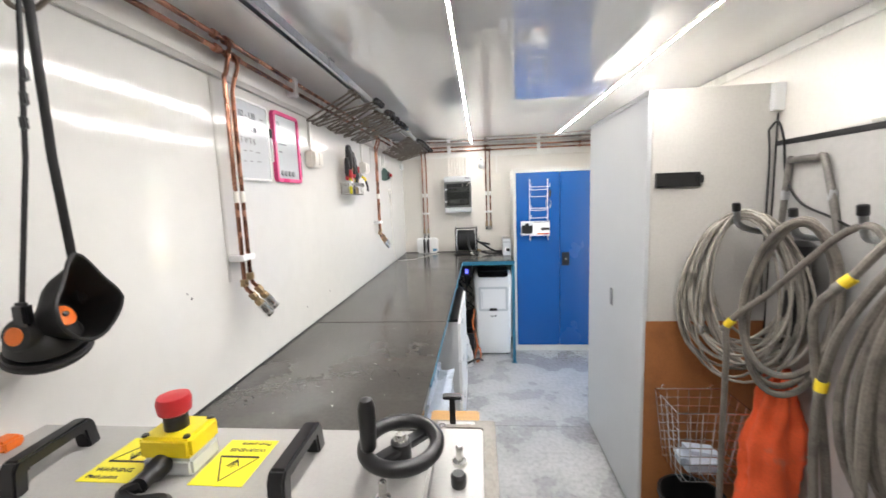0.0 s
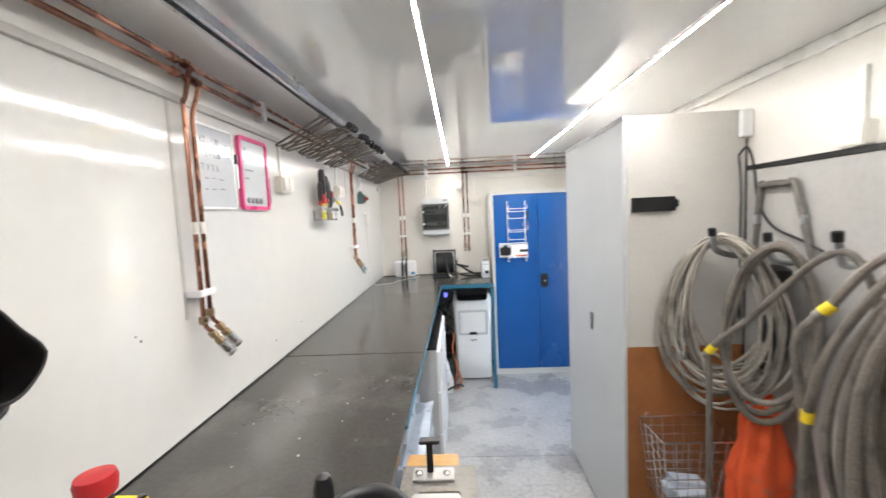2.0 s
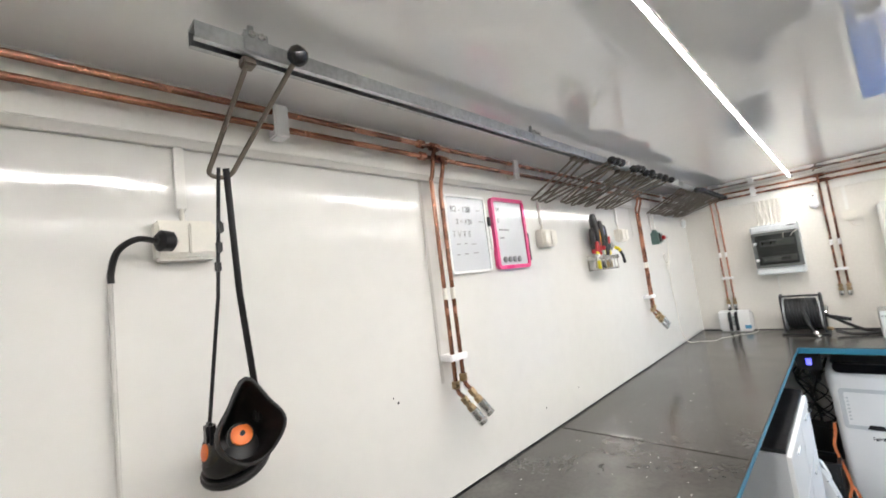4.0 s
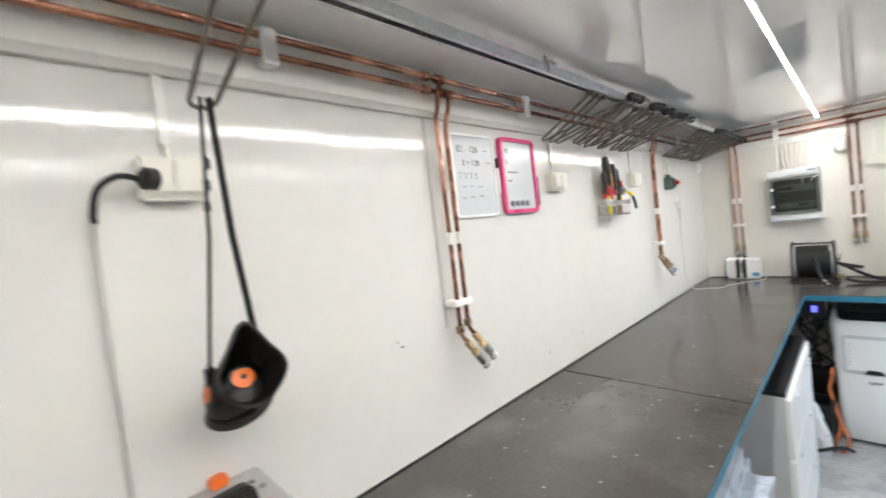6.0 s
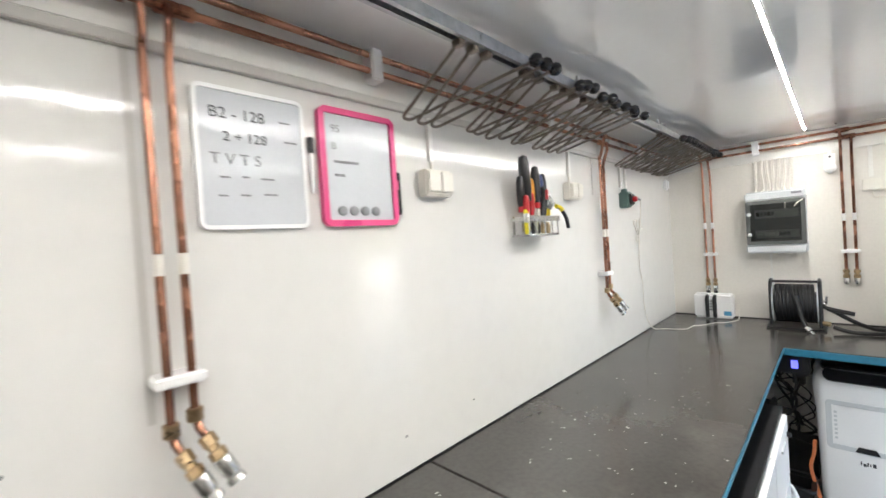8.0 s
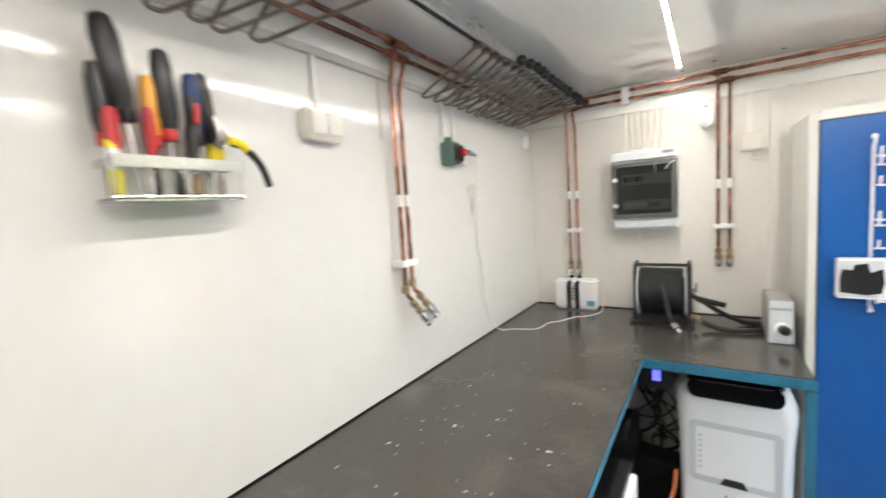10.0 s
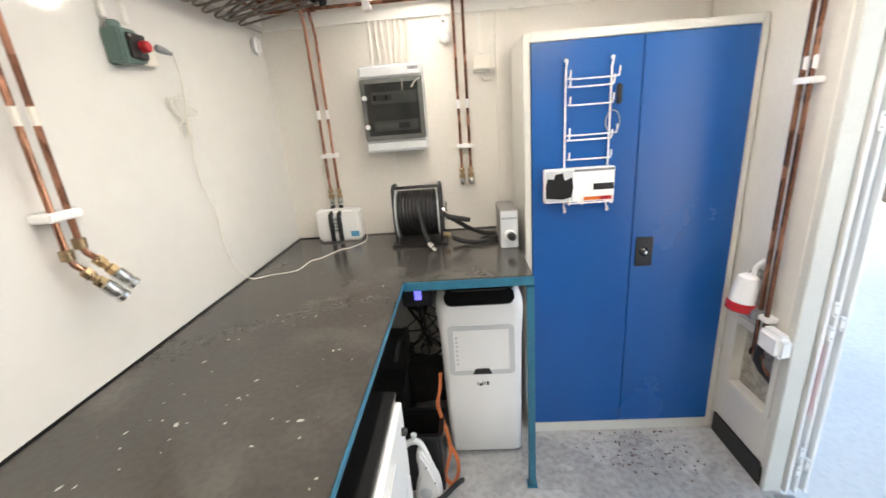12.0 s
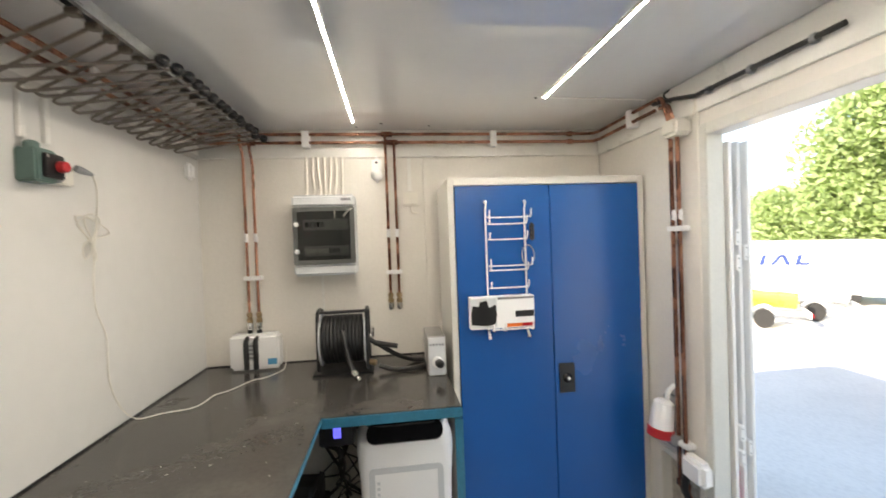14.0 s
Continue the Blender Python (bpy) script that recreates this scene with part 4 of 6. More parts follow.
tagged(part("fleck", bm, FLECK, top, "pale paint flecks", smooth=None), kind="stuff")


def air_conditioner():
    t = thing("air_conditioner", (1.0, 4.7, 0.0), "white portable air conditioner under the worktop", "air conditioner")
    x0, x1, y0, y1 = 0.815, 1.195, 4.62, 4.985
    cx, cy = (x0 + x1) / 2, (y0 + y1) / 2
    bm, rings = bmesh.new(), []
    for z, w, d, r in ((0.028, 0.345, 0.335, 0.03), (0.036, 0.357, 0.350, 0.035), (0.30, 0.366, 0.362, 0.035), (0.66, 0.378, 0.366, 0.035), (0.74, 0.390, 0.366, 0.04), (0.81, 0.404, 0.364, 0.05), (0.850, 0.398, 0.354, 0.06), (0.886, 0.366, 0.328, 0.06), (0.899, 0.34, 0.31, 0.06)):
        rings.append([bm.verts.new((cx + x, cy + y, z)) for x, y in rounded(w, d, r)])
    for a, q in zip(rings, rings[1:]):
        for i in range(len(a)):
            bm.faces.new((a[i], a[(i + 1) % len(a)], q[(i + 1) % len(a)], q[i]))
    bm.faces.new(rings[0][::-1]), bm.faces.new(rings[-1])
    part("body", bm, WHITEP, t, smooth=50)
    part("top_panel", plate(rounded(0.325, 0.30, 0.06), 0.012, Matrix.Translation((cx, cy, 0.8995))), BALL, t, "glossy black control top")
    part("top_lip", ring_plate(0.332, 0.307, 0.062, 0.008, 0.010, Matrix.Translation((cx, cy, 0.8993))), BLACK, t)
    part("front_lip", plate(rounded(0.315, 0.082, 0.035), 0.010, Matrix.Translation((cx, y0 + 0.018, 0.880)) @ Matrix.Rotation(radians(42), 4, "X")), BALL, t, "glossy black front of the top")
    y0 += 0.002
    part("grille_frame", ring_plate(0.305, 0.26, 0.022, 0.024, 0.007, on_back(cx, 0.620, y0 + 0.001)), GREYP, t, "grey filter frame")
    part("grille", plate(rounded(0.255, 0.205, 0.006), 0.004, on_back(cx, 0.622, y0 + 0.001)), WHITEP, t)
    for k in range(7):
        part("louvre", box(cx - 0.120, cx - 0.108, y0 - 0.006, y0 - 0.003, 0.545 + 0.023 * k, 0.556 + 0.023 * k), GREYP, t)
    part("latch", plate([(-0.045, -0.012), (0.045, -0.012), (0.032, 0.014), (-0.032, 0.014)], 0.008, on_back(cx, 0.508, y0 - 0.004)), BLACK, t, "black filter latch")
    part("latch_lip", box(cx - 0.05, cx + 0.05, y0 - 0.008, y0 + 0.001, 0.489, 0.495, 0.002), GREYP, t)
    for k, (dx, dz, w) in enumerate(((-0.028, 0, 0.005), (-0.018, -0.004, 0.012), (-0.004, 0.0, 0.006), (0.006, 0.002, 0.004), (0.016, 0, 0.012))):
        part("logo_stroke", box(cx + dx, cx + dx + w, y0 - 0.0015, y0 + 0.0015, 0.428 + dz, 0.448 + dz * 0.5 - 0.006 * (k % 2)), INK, t, "small dark logo strokes")
    for x in (x0 + 0.05, x1 - 0.05):
        for y in (y0 + 0.05, y1 - 0.05):
            part("castor", lathe([(0.014, -0.01), (0.016, 0), (0.014, 0.01)], (x, y, 0.016), (1, 0, 0), 12), BLACK, t)
    return t


air_conditioner()


def drawer_unit():
    t = thing("drawer_unit", (0.4, 3.5, 0.0), "white metal drawer unit under the worktop", "cabinet")
    x1, y0, y1, z1 = 0.728, 3.02, 3.965, 0.90
    part("body", box(0.12, x1, y0, y1, 0.0, z1 - 0.02, 0.004), LOCKGREY, t)
    part("top_edge", box(0.12, x1 + 0.003, y0, y1 + 0.004, z1 - 0.019, z1, 0.003), BLACK, t, "black rubber top edge")
    for k, (za, zb) in enumerate(((0.04, 0.32), (0.33, 0.60), (0.61, 0.87))):
        for ya, yb in ((y0 + 0.006, (y0 + y1) / 2 - 0.003), ((y0 + y1) / 2 + 0.003, y1 - 0.006)):
            d = part("drawer_front", box(x1 + 0.0005, x1 + 0.018, ya, yb, za, zb, 0.003), WHITEP, t)
            part("grip", box(x1 + 0.0185, x1 + 0.026, (ya + yb) / 2 - 0.05, (ya + yb) / 2 + 0.05, zb - 0.06, zb - 0.045, 0.003), GREYP, d)
    part("catch", lathe([(0.012, 0), (0.012, 0.012), (0.007, 0.016)], (x1 + 0.018, y1 - 0.05, 0.80), (1, 0, 0), 12), BLACK, t, "black catch")


drawer_unit()


def under_top():
    t = thing("power_unit", (0.72, 4.7, 0.9), "black power unit with a blue display under the worktop", "power supply")
    part("case", box(0.665, 0.80, 4.60, 4.72, 0.865, TZ - 0.031, 0.006), BLACK, t)
    part("display", box(0.722, 0.752, 4.596, 4.5998, 0.900, 0.945), SCREEN, t, "lit blue display")
    w = thing("cable_tangle", (0.75, 5.0, 0.6), "tangle of black cables hanging under the worktop", "cable")
    rr = random.Random(7)
    for k in range(8):
        a = [(0.68 + 0.018 * k, 5.0 + rr.uniform(0, .1), 0.86)]
        for z in (0.76, 0.66, 0.56, 0.46, 0.40):
            a.append((0.72 + rr.uniform(-0.12, 0.08), 4.98 + rr.uniform(-0.1, 0.12), z + rr.uniform(-0.04, 0.04)))
        part("cable", tube(spline(a, 5), rr.choice((0.004, 0.006, 0.008)), 6), RUBBER, w)
    part("adapter", box(0.70, 0.76, 4.96, 5.0, 0.70, 0.80, 0.006), BLACK, w)
    part("drop_lead", tube(spline([(0.73, 4.66, 0.866), (0.735, 4.68, 0.80), (0.72, 4.80, 0.72), (0.73, 4.95, 0.74)], 5), 0.006, 6), RUBBER, w)
    g = thing("black_bag", (0.5, 4.8, 0.0), "black soft bag slumped under the worktop", "bag")
    b = box(0.22, 0.805, 4.62, 5.12, 0.0, 0.60, 0.19, segs=6)
    for v in b.verts:
        v.co += noise.noise_vector(v.co * 6) * 0.03 * min(1, v.co.z * 8)
        v.co.z = max(0.0, v.co.z)
    part("body", b, RUBBER, g, smooth=80)
    part("handle", tube(spline([(0.58, 4.70, 0.53), (0.60, 4.72, 0.61), (0.62, 4.86, 0.62), (0.60, 4.92, 0.56)], 5), 0.014, 8, flat=0.4), RUBBER, g)
    c = thing("black_crate", (0.66, 4.5, 0.0), "open black plastic crate on the floor", "crate")
    b = box(0.50, 0.80, 4.43, 4.61, 0.0, 0.012)
    for q in ((0.50, 0.515, 4.43, 4.61), (0.785, 0.80, 4.43, 4.61), (0.515, 0.785, 4.43, 4.445), (0.515, 0.785, 4.595, 4.61)):
        box(*q, 0.0121, 0.30, 0.004, bm=b)
    part("crate", b, BLACK, c)
    part("rim", ring_plate(0.32, 0.20, 0.03, 0.022, 0.018, Matrix.Translation((0.65, 4.52, 0.296))), BLACK, c)
    o = thing("orange_strap", (0.81, 4.48, 0.0), "orange webbing strap trailing beside the air conditioner", "strap")
    part("webbing", tube(spline([(0.806, 4.60, 0.52), (0.800, 4.58, 0.45), (0.787, 4.55, 0.38), (0.812, 4.54, 0.26), (0.832, 4.52, 0.16), (0.815, 4.49, 0.09), (0.80, 4.47, 0.03), (0.845, 4.44, 0.006)], 7), 0.011, 8, flat=0.22), STRAP, o)
    part("webbing", tube(spline([(0.836, 4.53, 0.15), (0.862, 4.50, 0.10), (0.858, 4.47, 0.04), (0.82, 4.43, 0.006)], 7), 0.011, 8, flat=0.22), STRAP, o)
    j = thing("spray_unit", (0.73, 4.37, 0.0), "white plastic garden sprayer with a black hose on the floor", "sprayer")
    body = plate([(0.672, 0.0), (0.778, 0.0), (0.792, 0.05), (0.786, 0.13), (0.745, 0.25), (0.715, 0.315), (0.695, 0.30), (0.70, 0.18), (0.676, 0.10)], 0.07, Matrix.Translation((0, 4.40, 0)) @ Matrix.Rotation(radians(90), 4, "X"))
    bmesh.ops.bevel(body, geom=body.edges[:], offset=0.010, segments=3, affect="EDGES", clamp_overlap=True)
    part("body", body, WHITEP, j)
    part("handle", tube(spline([(0.745, 4.365, 0.25), (0.715, 4.365, 0.335), (0.68, 4.365, 0.345), (0.655, 4.365, 0.33)], 6), 0.013, 10), WHITEP, j, "white carrying handle")
    part("knob", lathe([(0.007, 0), (0.007, 0.025), (0.013, 0.028), (0.013, 0.038), (0.006, 0.041)], (0.688, 4.365, 0.345), (0.1, 0, 1), 12), WHITEP, j)
    part("gauge", lathe([(0.028, 0), (0.028, 0.006), (0.020, 0.008)], (0.725, 4.331, 0.10), (0, -1, 0), 20), GREYP, j)
    for x, z in ((0.768, 0.15), (0.735, 0.235), (0.775, 0.04)):
        part("screw", lathe([(0.005, 0), (0.004, 0.002)], (x, 4.3305, z), (0, -1, 0), 8), MIDGREY, j)
    part("hose", tube(spline([(0.69, 4.325, 0.03), (0.74, 4.31, 0.055), (0.80, 4.33, 0.075), (0.85, 4.40, 0.06), (0.88, 4.47, 0.015)], 6), 0.011, 8), RUBBER, j, "black hose")
    f = thing("folded_bag", (0.5, 2.2, 0.0), "pale plastic bag with navy cloth under the worktop", "bag")
    b = box(0.30, 0.72, 2.05, 2.75, 0.42, 0.80, 0.08, segs=4)
    bmesh.ops.subdivide_edges(b, edges=b.edges[:], cuts=2, use_grid_fill=True)
    for v in b.verts:
        v.co += noise.noise_vector(v.co * 9) * 0.03
    part("sack", b, BLUEBAG, f, smooth=70)
    part("cloth", box(0.28, 0.73, 1.98, 2.5, 0.0, 0.43, 0.05, segs=3), NAVY, f, "navy cloth")


under_top()

# ---------------------------------------------------------------- things on the worktop


def hose_reel():
    t = thing("cable_reel", (0.73, 4.97, TZ), "black hose reel in a steel tube frame", "reel")
    x0, x1, y, z = 0.625, 0.835, 5.01, 1.205
    part("base_plate", box(0.59, 0.87, 4.90, 5.12, TZ + 0.0005, TZ + 0.012, 0.004), BLACK, t)
    for x in (x0 - 0.010, x1 + 0.010):
        part("stand", tube(spline([(x, 4.93, TZ + 0.02), (x, 4.94, 1.30), (x, 4.965, 1.345), (x, 5.05, 1.345), (x, 5.08, 1.30), (x, 5.09, TZ + 0.02)], 5), 0.009, 8), BLACK, t, "black tube frame")
    part("top_bar", tube([(x0 - 0.01, 4.965, 1.342), (x1 + 0.01, 4.965, 1.342)], 0.008, 8), BLACK, t)
    for x in (x0, x1):
        part("flange", lathe([(0.03, -0.003), (0.125, -0.003), (0.128, 0), (0.125, 0.003), (0.03, 0.003)], (x, y, z), (1, 0, 0), 32), GREYP, t, "bright steel flange")
    part("drum", lathe([(0.07, 0.003), (0.07, x1 - x0 - 0.003)], (x0, y, z), (1, 0, 0), 24), BLACK, t)
    w, nn = [], 11
    for k in range(nn * 20):
        a = 2 * math.pi * k / 20
        w.append((x0 + 0.012 + (x1 - x0 - 0.024) * k / (nn * 20), y + 0.108 * math.cos(a), z + 0.108 * math.sin(a)))
    part("wound_hose", tube(w, 0.0105, 8), RUBBER, t, "wound black hose")
    part("hose_end", tube(spline([(0.735, 4.905, 1.26), (0.75, 4.880, 1.20), (0.765, 4.86, 1.13), (0.785, 4.84, 1.085)], 5), 0.012, 10), RUBBER, t)
    part("nozzle", lathe([(0.013, 0), (0.015, 0.005), (0.015, 0.03), (0.009, 0.034), (0.009, 0.055)], (0.785, 4.84, 1.085), (0.35, -0.35, -0.35), 12), CHROME, t, "nickel hose end")
    part("crank", tube([(x1 + 0.012, y, z), (x1 + 0.035, y, z), (x1 + 0.038, y - 0.03, z + 0.05)], 0.006, 8), CHROME, t)
    part("axle", lathe([(0.02, 0), (0.02, 0.02), (0.012, 0.024)], (x1 + 0.01, y, z), (1, 0, 0), 14), CHROME, t)
    part("coupling", lathe([(0.012, 0), (0.014, 0.004), (0.014, 0.04), (0.01, 0.045)], (x1 + 0.01, 4.94, 1.10), (1, -0.3, -0.1), 12), BRASS, t)
    h = thing("lead_hose", (1.0, 5.0, TZ), "black hose lying looped on the worktop", "hose")
    part("hose", tube(spline([(x1 + 0.02, 5.0, 1.19), (0.90, 4.99, 1.165), (0.98, 5.0, 1.11), (1.06, 5.04, 1.066), (1.12, 5.02, 1.064), (1.13, 4.95, 1.064), (1.06, 4.90, 1.064), (0.97, 4.90, 1.064), (0.90, 4.925, 1.08)], 6), 0.0115, 10), RUBBER, h)
    part("grip", tube([(0.875, 4.985, 1.178), (0.99, 4.975, 1.155)], [0.014, 0.012], 10), BLACK, h)


hose_reel()


def small_things():
    t = thing("charger", (0.27, 5.13, TZ), "white plastic unit with a blue label on the worktop", "charger")
    part("case", box(0.150, 0.392, 5.10, 5.185, TZ + 0.0005, 1.228, 0.014, segs=3), WHITEP, t)
    part("label", box(0.335, 0.380, 5.0985, 5.0999, 1.075, 1.105), mat("blue_sticker", (0.08, 0.32, 0.55), 0.4), t, "blue label")
    part("print", box(0.232, 0.275, 5.0985, 5.0999, 1.10, 1.19), GREYP, t)
    for k in range(4):
        part("print_line", box(0.236, 0.27, 5.0975, 5.0984, 1.11 + 0.02 * k, 1.118 + 0.02 * k), INKGREY, t)
    p = thing("socket_box", (1.17, 4.85, TZ), "grey metal box with a black plugged socket", "socket")
    part("case", box(1.125, 1.208, 4.80, 5.02, TZ + 0.0005, 1.232, 0.004), STEELP, p)
    part("face", box(1.128, 1.205, 4.7955, 4.7998, TZ + 0.004, 1.228, 0.002), GREYP, p)
    part("socket", lathe([(0.026, 0), (0.026, 0.008), (0.02, 0.01)], (1.168, 4.7955, 1.115), (0, -1, 0), 18), WHITEP, p)
    part("plug", lathe([(0.018, 0.01), (0.02, 0.016), (0.018, 0.04), (0.008, 0.05)], (1.170, 4.7955, 1.115), (0.2, -1, 0), 14), BLACK, p, "black plug")
    for k in range(5):
        part("button", box(1.134 + 0.014 * k, 1.143 + 0.014 * k, 4.793, 4.7954, 1.19, 1.20), MIDGREY, p)
    d = thing("distribution_box", (0.645, 5.13, 1.7), "grey wall fuse box with a smoked door", "fuse box")
    x0, x1, z0, z1, y0 = 0.492, 0.803, 1.515, 1.922, 5.05
    part("back_box", box(x0 + 0.004, x1 - 0.004, y0 + 0.03, L, z0 + 0.004, z1 - 0.004, 0.006), GREYP, d)
    part("cover_top", box(x0, x1, y0, y0 + 0.06, z1 - 0.062, z1, 0.012, segs=3), GREYP, d)
    part("cover_bottom", box(x0, x1, y0, y0 + 0.06, z0, z0 + 0.058, 0.012, segs=3), GREYP, d)
    part("recess", box(x0 + 0.012, x1 - 0.012, y0 + 0.024, y0 + 0.029, z0 + 0.058, z1 - 0.062), MIDGREY, d)
    part("rail_row", box(x0 + 0.05, x1 - 0.04, y0 + 0.014, y0 + 0.0238, 1.615, 1.665, 0.002), GREYP, d)
    part("rail_row", box(x0 + 0.05, x1 - 0.04, y0 + 0.014, y0 + 0.0238, 1.745, 1.80, 0.002), GREYP, d)
    for k in range(9):
        part("breaker", box(x0 + 0.06 + 0.019 * k, x0 + 0.076 + 0.019 * k, y0 + 0.008, y0 + 0.0138, 1.628, 1.652, 0.001), WHITEP if k < 6 else MIDGREY, d)
        if k < 5:
            part("breaker", box(x0 + 0.06 + 0.019 * k, x0 + 0.076 + 0.019 * k, y0 + 0.008, y0 + 0.0138, 1.760, 1.786, 0.001), BLACK if k in (0, 3) else MIDGREY, d)
    dr = part("door", box(x0 + 0.006, x1 - 0.006, y0 - 0.002, y0 + 0.002, z0 + 0.059, z1 - 0.063, 0.001), SMOKE, d, "smoked see-through door")
    part("door_frame", ring_plate(x1 - x0 - 0.010, z1 - z0 - 0.12, 0.012, 0.022, 0.005, on_back((x0 + x1) / 2, (z0 + z1) / 2 - 0.002, y0 - 0.0022)), SMOKE_EDGE, dr)
    for z in (1.64, 1.775):
        part("latch", lathe([(0.012, 0), (0.012, 0.006), (0.008, 0.009)], (x0 + 0.022, y0 - 0.007, z), (0, -1, 0), 14), WHITEP, dr)
    part("label", box(x1 - 0.07, x1 - 0.02, y0 - 0.0015, y0 - 0.0002, z1 - 0.032, z1 - 0.018), INKGREY, d)
    part("red_wire", tube([(0.70, y0 + 0.005, 1.80), (0.702, y0 - 0.004, 1.86)], 0.004, 6), CREAM, d)
    part("wire", tube(spline([(0.745, y0 - 0.004, 1.81), (0.765, y0 - 0.010, 1.835), (0.79, y0 - 0.004, 1.85)], 4), 0.0035, 6), CREAM, d)
    for k in range(7):
        x = 0.545 + 0.031 * k
        part("cable", tube(spline([(x + 0.004 * math.sin(k * 2.1), 5.19, 2.14), (x, 5.188, 2.05), (x + 0.01 * math.sin(k), 5.18, 1.95), (x, 5.16, z1 - 0.002)], 4), 0.0075, 8), CREAM, d, "cream cable")
    s = thing("motion_sensor", (0.915, 5.17, 2.06), "white motion sensor on the end wall", "sensor")
    part("body", box(0.890, 0.942, 5.145, L, 1.995, 2.135, 0.018, segs=4), WHITEP, s)
    part("dome", lathe([(0.028, 0), (0.03, 0.006), (0.024, 0.018), (0.010, 0.026)], (0.916, 5.145, 2.03), (0, -0.92, -0.4), 18), WHITEP, s)
    part("eye", lathe([(0.007, 0), (0.006, 0.003)], (0.916, 5.1455, 2.098), (0, -1, 0), 12), BLACK, s)
    j = thing("junction_box", (1.09, 5.17, 1.9), "cream junction box on the end wall", "junction box")
    part("box", box(1.05, 1.132, 5.16, L, 1.866, 1.937, 0.005), CREAM, j)
    part("lid", box(1.054, 1.128, 5.148, 5.1598, 1.874, 1.936, 0.003), CREAM, j)
    part("duct", box(1.08, 1.10, L - 0.013, L, 1.95, 2.134, 0.002), TRIM, j)
    part("cable", tube(spline([(1.09, 5.185, 1.866), (1.092, 5.185, 1.84), (1.11, 5.185, 1.825), (1.135, 5.185, 1.828)], 4), 0.005, 8), CREAM, j)
    k = thing("alarm_contact", (0.03, 5.08, 2.06), "small white detector in the corner", "sensor")
    part("body", box(0.0, 0.035, 5.05, 5.10, 2.01, 2.09, 0.012, segs=3), WHITEP, k)


small_things()

# ---------------------------------------------------------------- blue cabinet


def blue_cabinet():
    t = thing("steel_cabinet", (1.71, 5.0, 0.0), "blue two-door steel cabinet with grey frame", "cabinet")
    x0, x1, y0, y1 = 1.238, 2.189, 4.775, 5.175
    b = box(x0, x0 + 0.028, y0, y1, 0.0, 1.95, 0.004)
    box(x1 - 0.028, x1, y0, y1, 0.0, 1.95, 0.004, bm=b)
    box(x0 + 0.028, x1 - 0.028, y0, y1, 1.915, 1.95, 0.003, bm=b)
    box(x0 + 0.028, x1 - 0.028, y0, y1, 0.0, 0.062, 0.003, bm=b)
    box(x0 + 0.028, x1 - 0.028, y1 - 0.004, y1, 0.062, 1.915, bm=b)
    part("carcass", b, CABGREY, t, "cream grey steel carcass")
    xm = 1.715
    da = part("door", box(x0 + 0.031, xm - 0.0015, y0 - 0.004, y0 + 0.016, 0.065, 1.912, 0.003), BLUE, t, "blue steel door")
    db = part("door", box(xm + 0.0015, x1 - 0.031, y0 - 0.004, y0 + 0.016, 0.065, 1.912, 0.003), BLUE, t, "blue steel door")
    lk = part("lock_plate", box(1.735, 1.812, y0 - 0.010, y0 - 0.0045, 0.935, 1.075, 0.006), BLACK, db, "black handle plate")
    part("handle", lathe([(0.022, 0), (0.020, 0.006), (0.012, 0.012)], (1.774, y0 - 0.010, 1.005), (0, -1, 0), 18), BLACK, db)
    part("key_barrel", lathe([(0.009, 0.0), (0.009, 0.016), (0.006, 0.018)], (1.774, y0 - 0.010, 1.005), (0, -1, 0), 12), CHROME, db)
    r = thing("wire_rack", (1.5, y0, 1.5), "white wire hook rack hung on the cabinet door", "rack")
    yb = y0 - 0.016
    for x in (1.405, 1.588):
        part("upright", tube(spline([(x, yb + 0.008, 1.835), (x + 0.003, yb - 0.006, 1.832), (x, yb, 1.80)], 3) + [(x, yb, 1.24), (x, yb - 0.016, 1.222), (x, yb - 0.020, 1.24)], 0.0042, 8), WHITEP, r)
        part("ball", lathe([(0.004, -0.009), (0.009, 0), (0.004, 0.009)], (x, yb - 0.006, 1.835), (0, 1, 0), 12), WHITEP, r)
        part("ball", lathe([(0.004, -0.008), (0.008, 0), (0.004, 0.008)], (x, yb - 0.018, 1.222), (0, 1, 0), 12), WHITEP, r)
    for z, w in ((1.765, 0.19), (1.735, 0.17), (1.665, 0.17), (1.545, 0.19), (1.525, 0.17), (1.445, 0.17)):
        x0_ = 1.415
        part("rung", tube(spline([(x0_, yb - 0.042, z + 0.032), (x0_, yb - 0.036, z + 0.006), (x0_ + 0.01, yb - 0.008, z), (x0_ + w - 0.01, yb - 0.008, z), (x0_ + w, yb - 0.036, z + 0.006), (x0_ + w, yb - 0.045, z + 0.035)], 4), 0.0036, 6), WHITEP, r)
    part("basket_bar", tube([(1.41, yb - 0.055, 1.265), (1.60, yb - 0.055, 1.265)], 0.0038, 6), WHITEP, r)
    for x in (1.415, 1.47, 1.595):
        part("basket_arm", tube(spline([(x, yb, 1.262), (x, yb - 0.05, 1.258), (x, yb - 0.06, 1.29)], 4), 0.0034, 6), WHITEP, r)
    c = thing("carton", (1.45, yb - 0.02, 1.27), "white and black glove carton held in the rack", "box")
    part("carton", box(1.312, 1.603, yb - 0.052, yb - 0.006, 1.270, 1.412, 0.002), WHITEP, c)
    part("print", box(1.314, 1.430, yb - 0.0535, yb - 0.0525, 1.276, 1.406), GREYP, c, "dark printed picture")
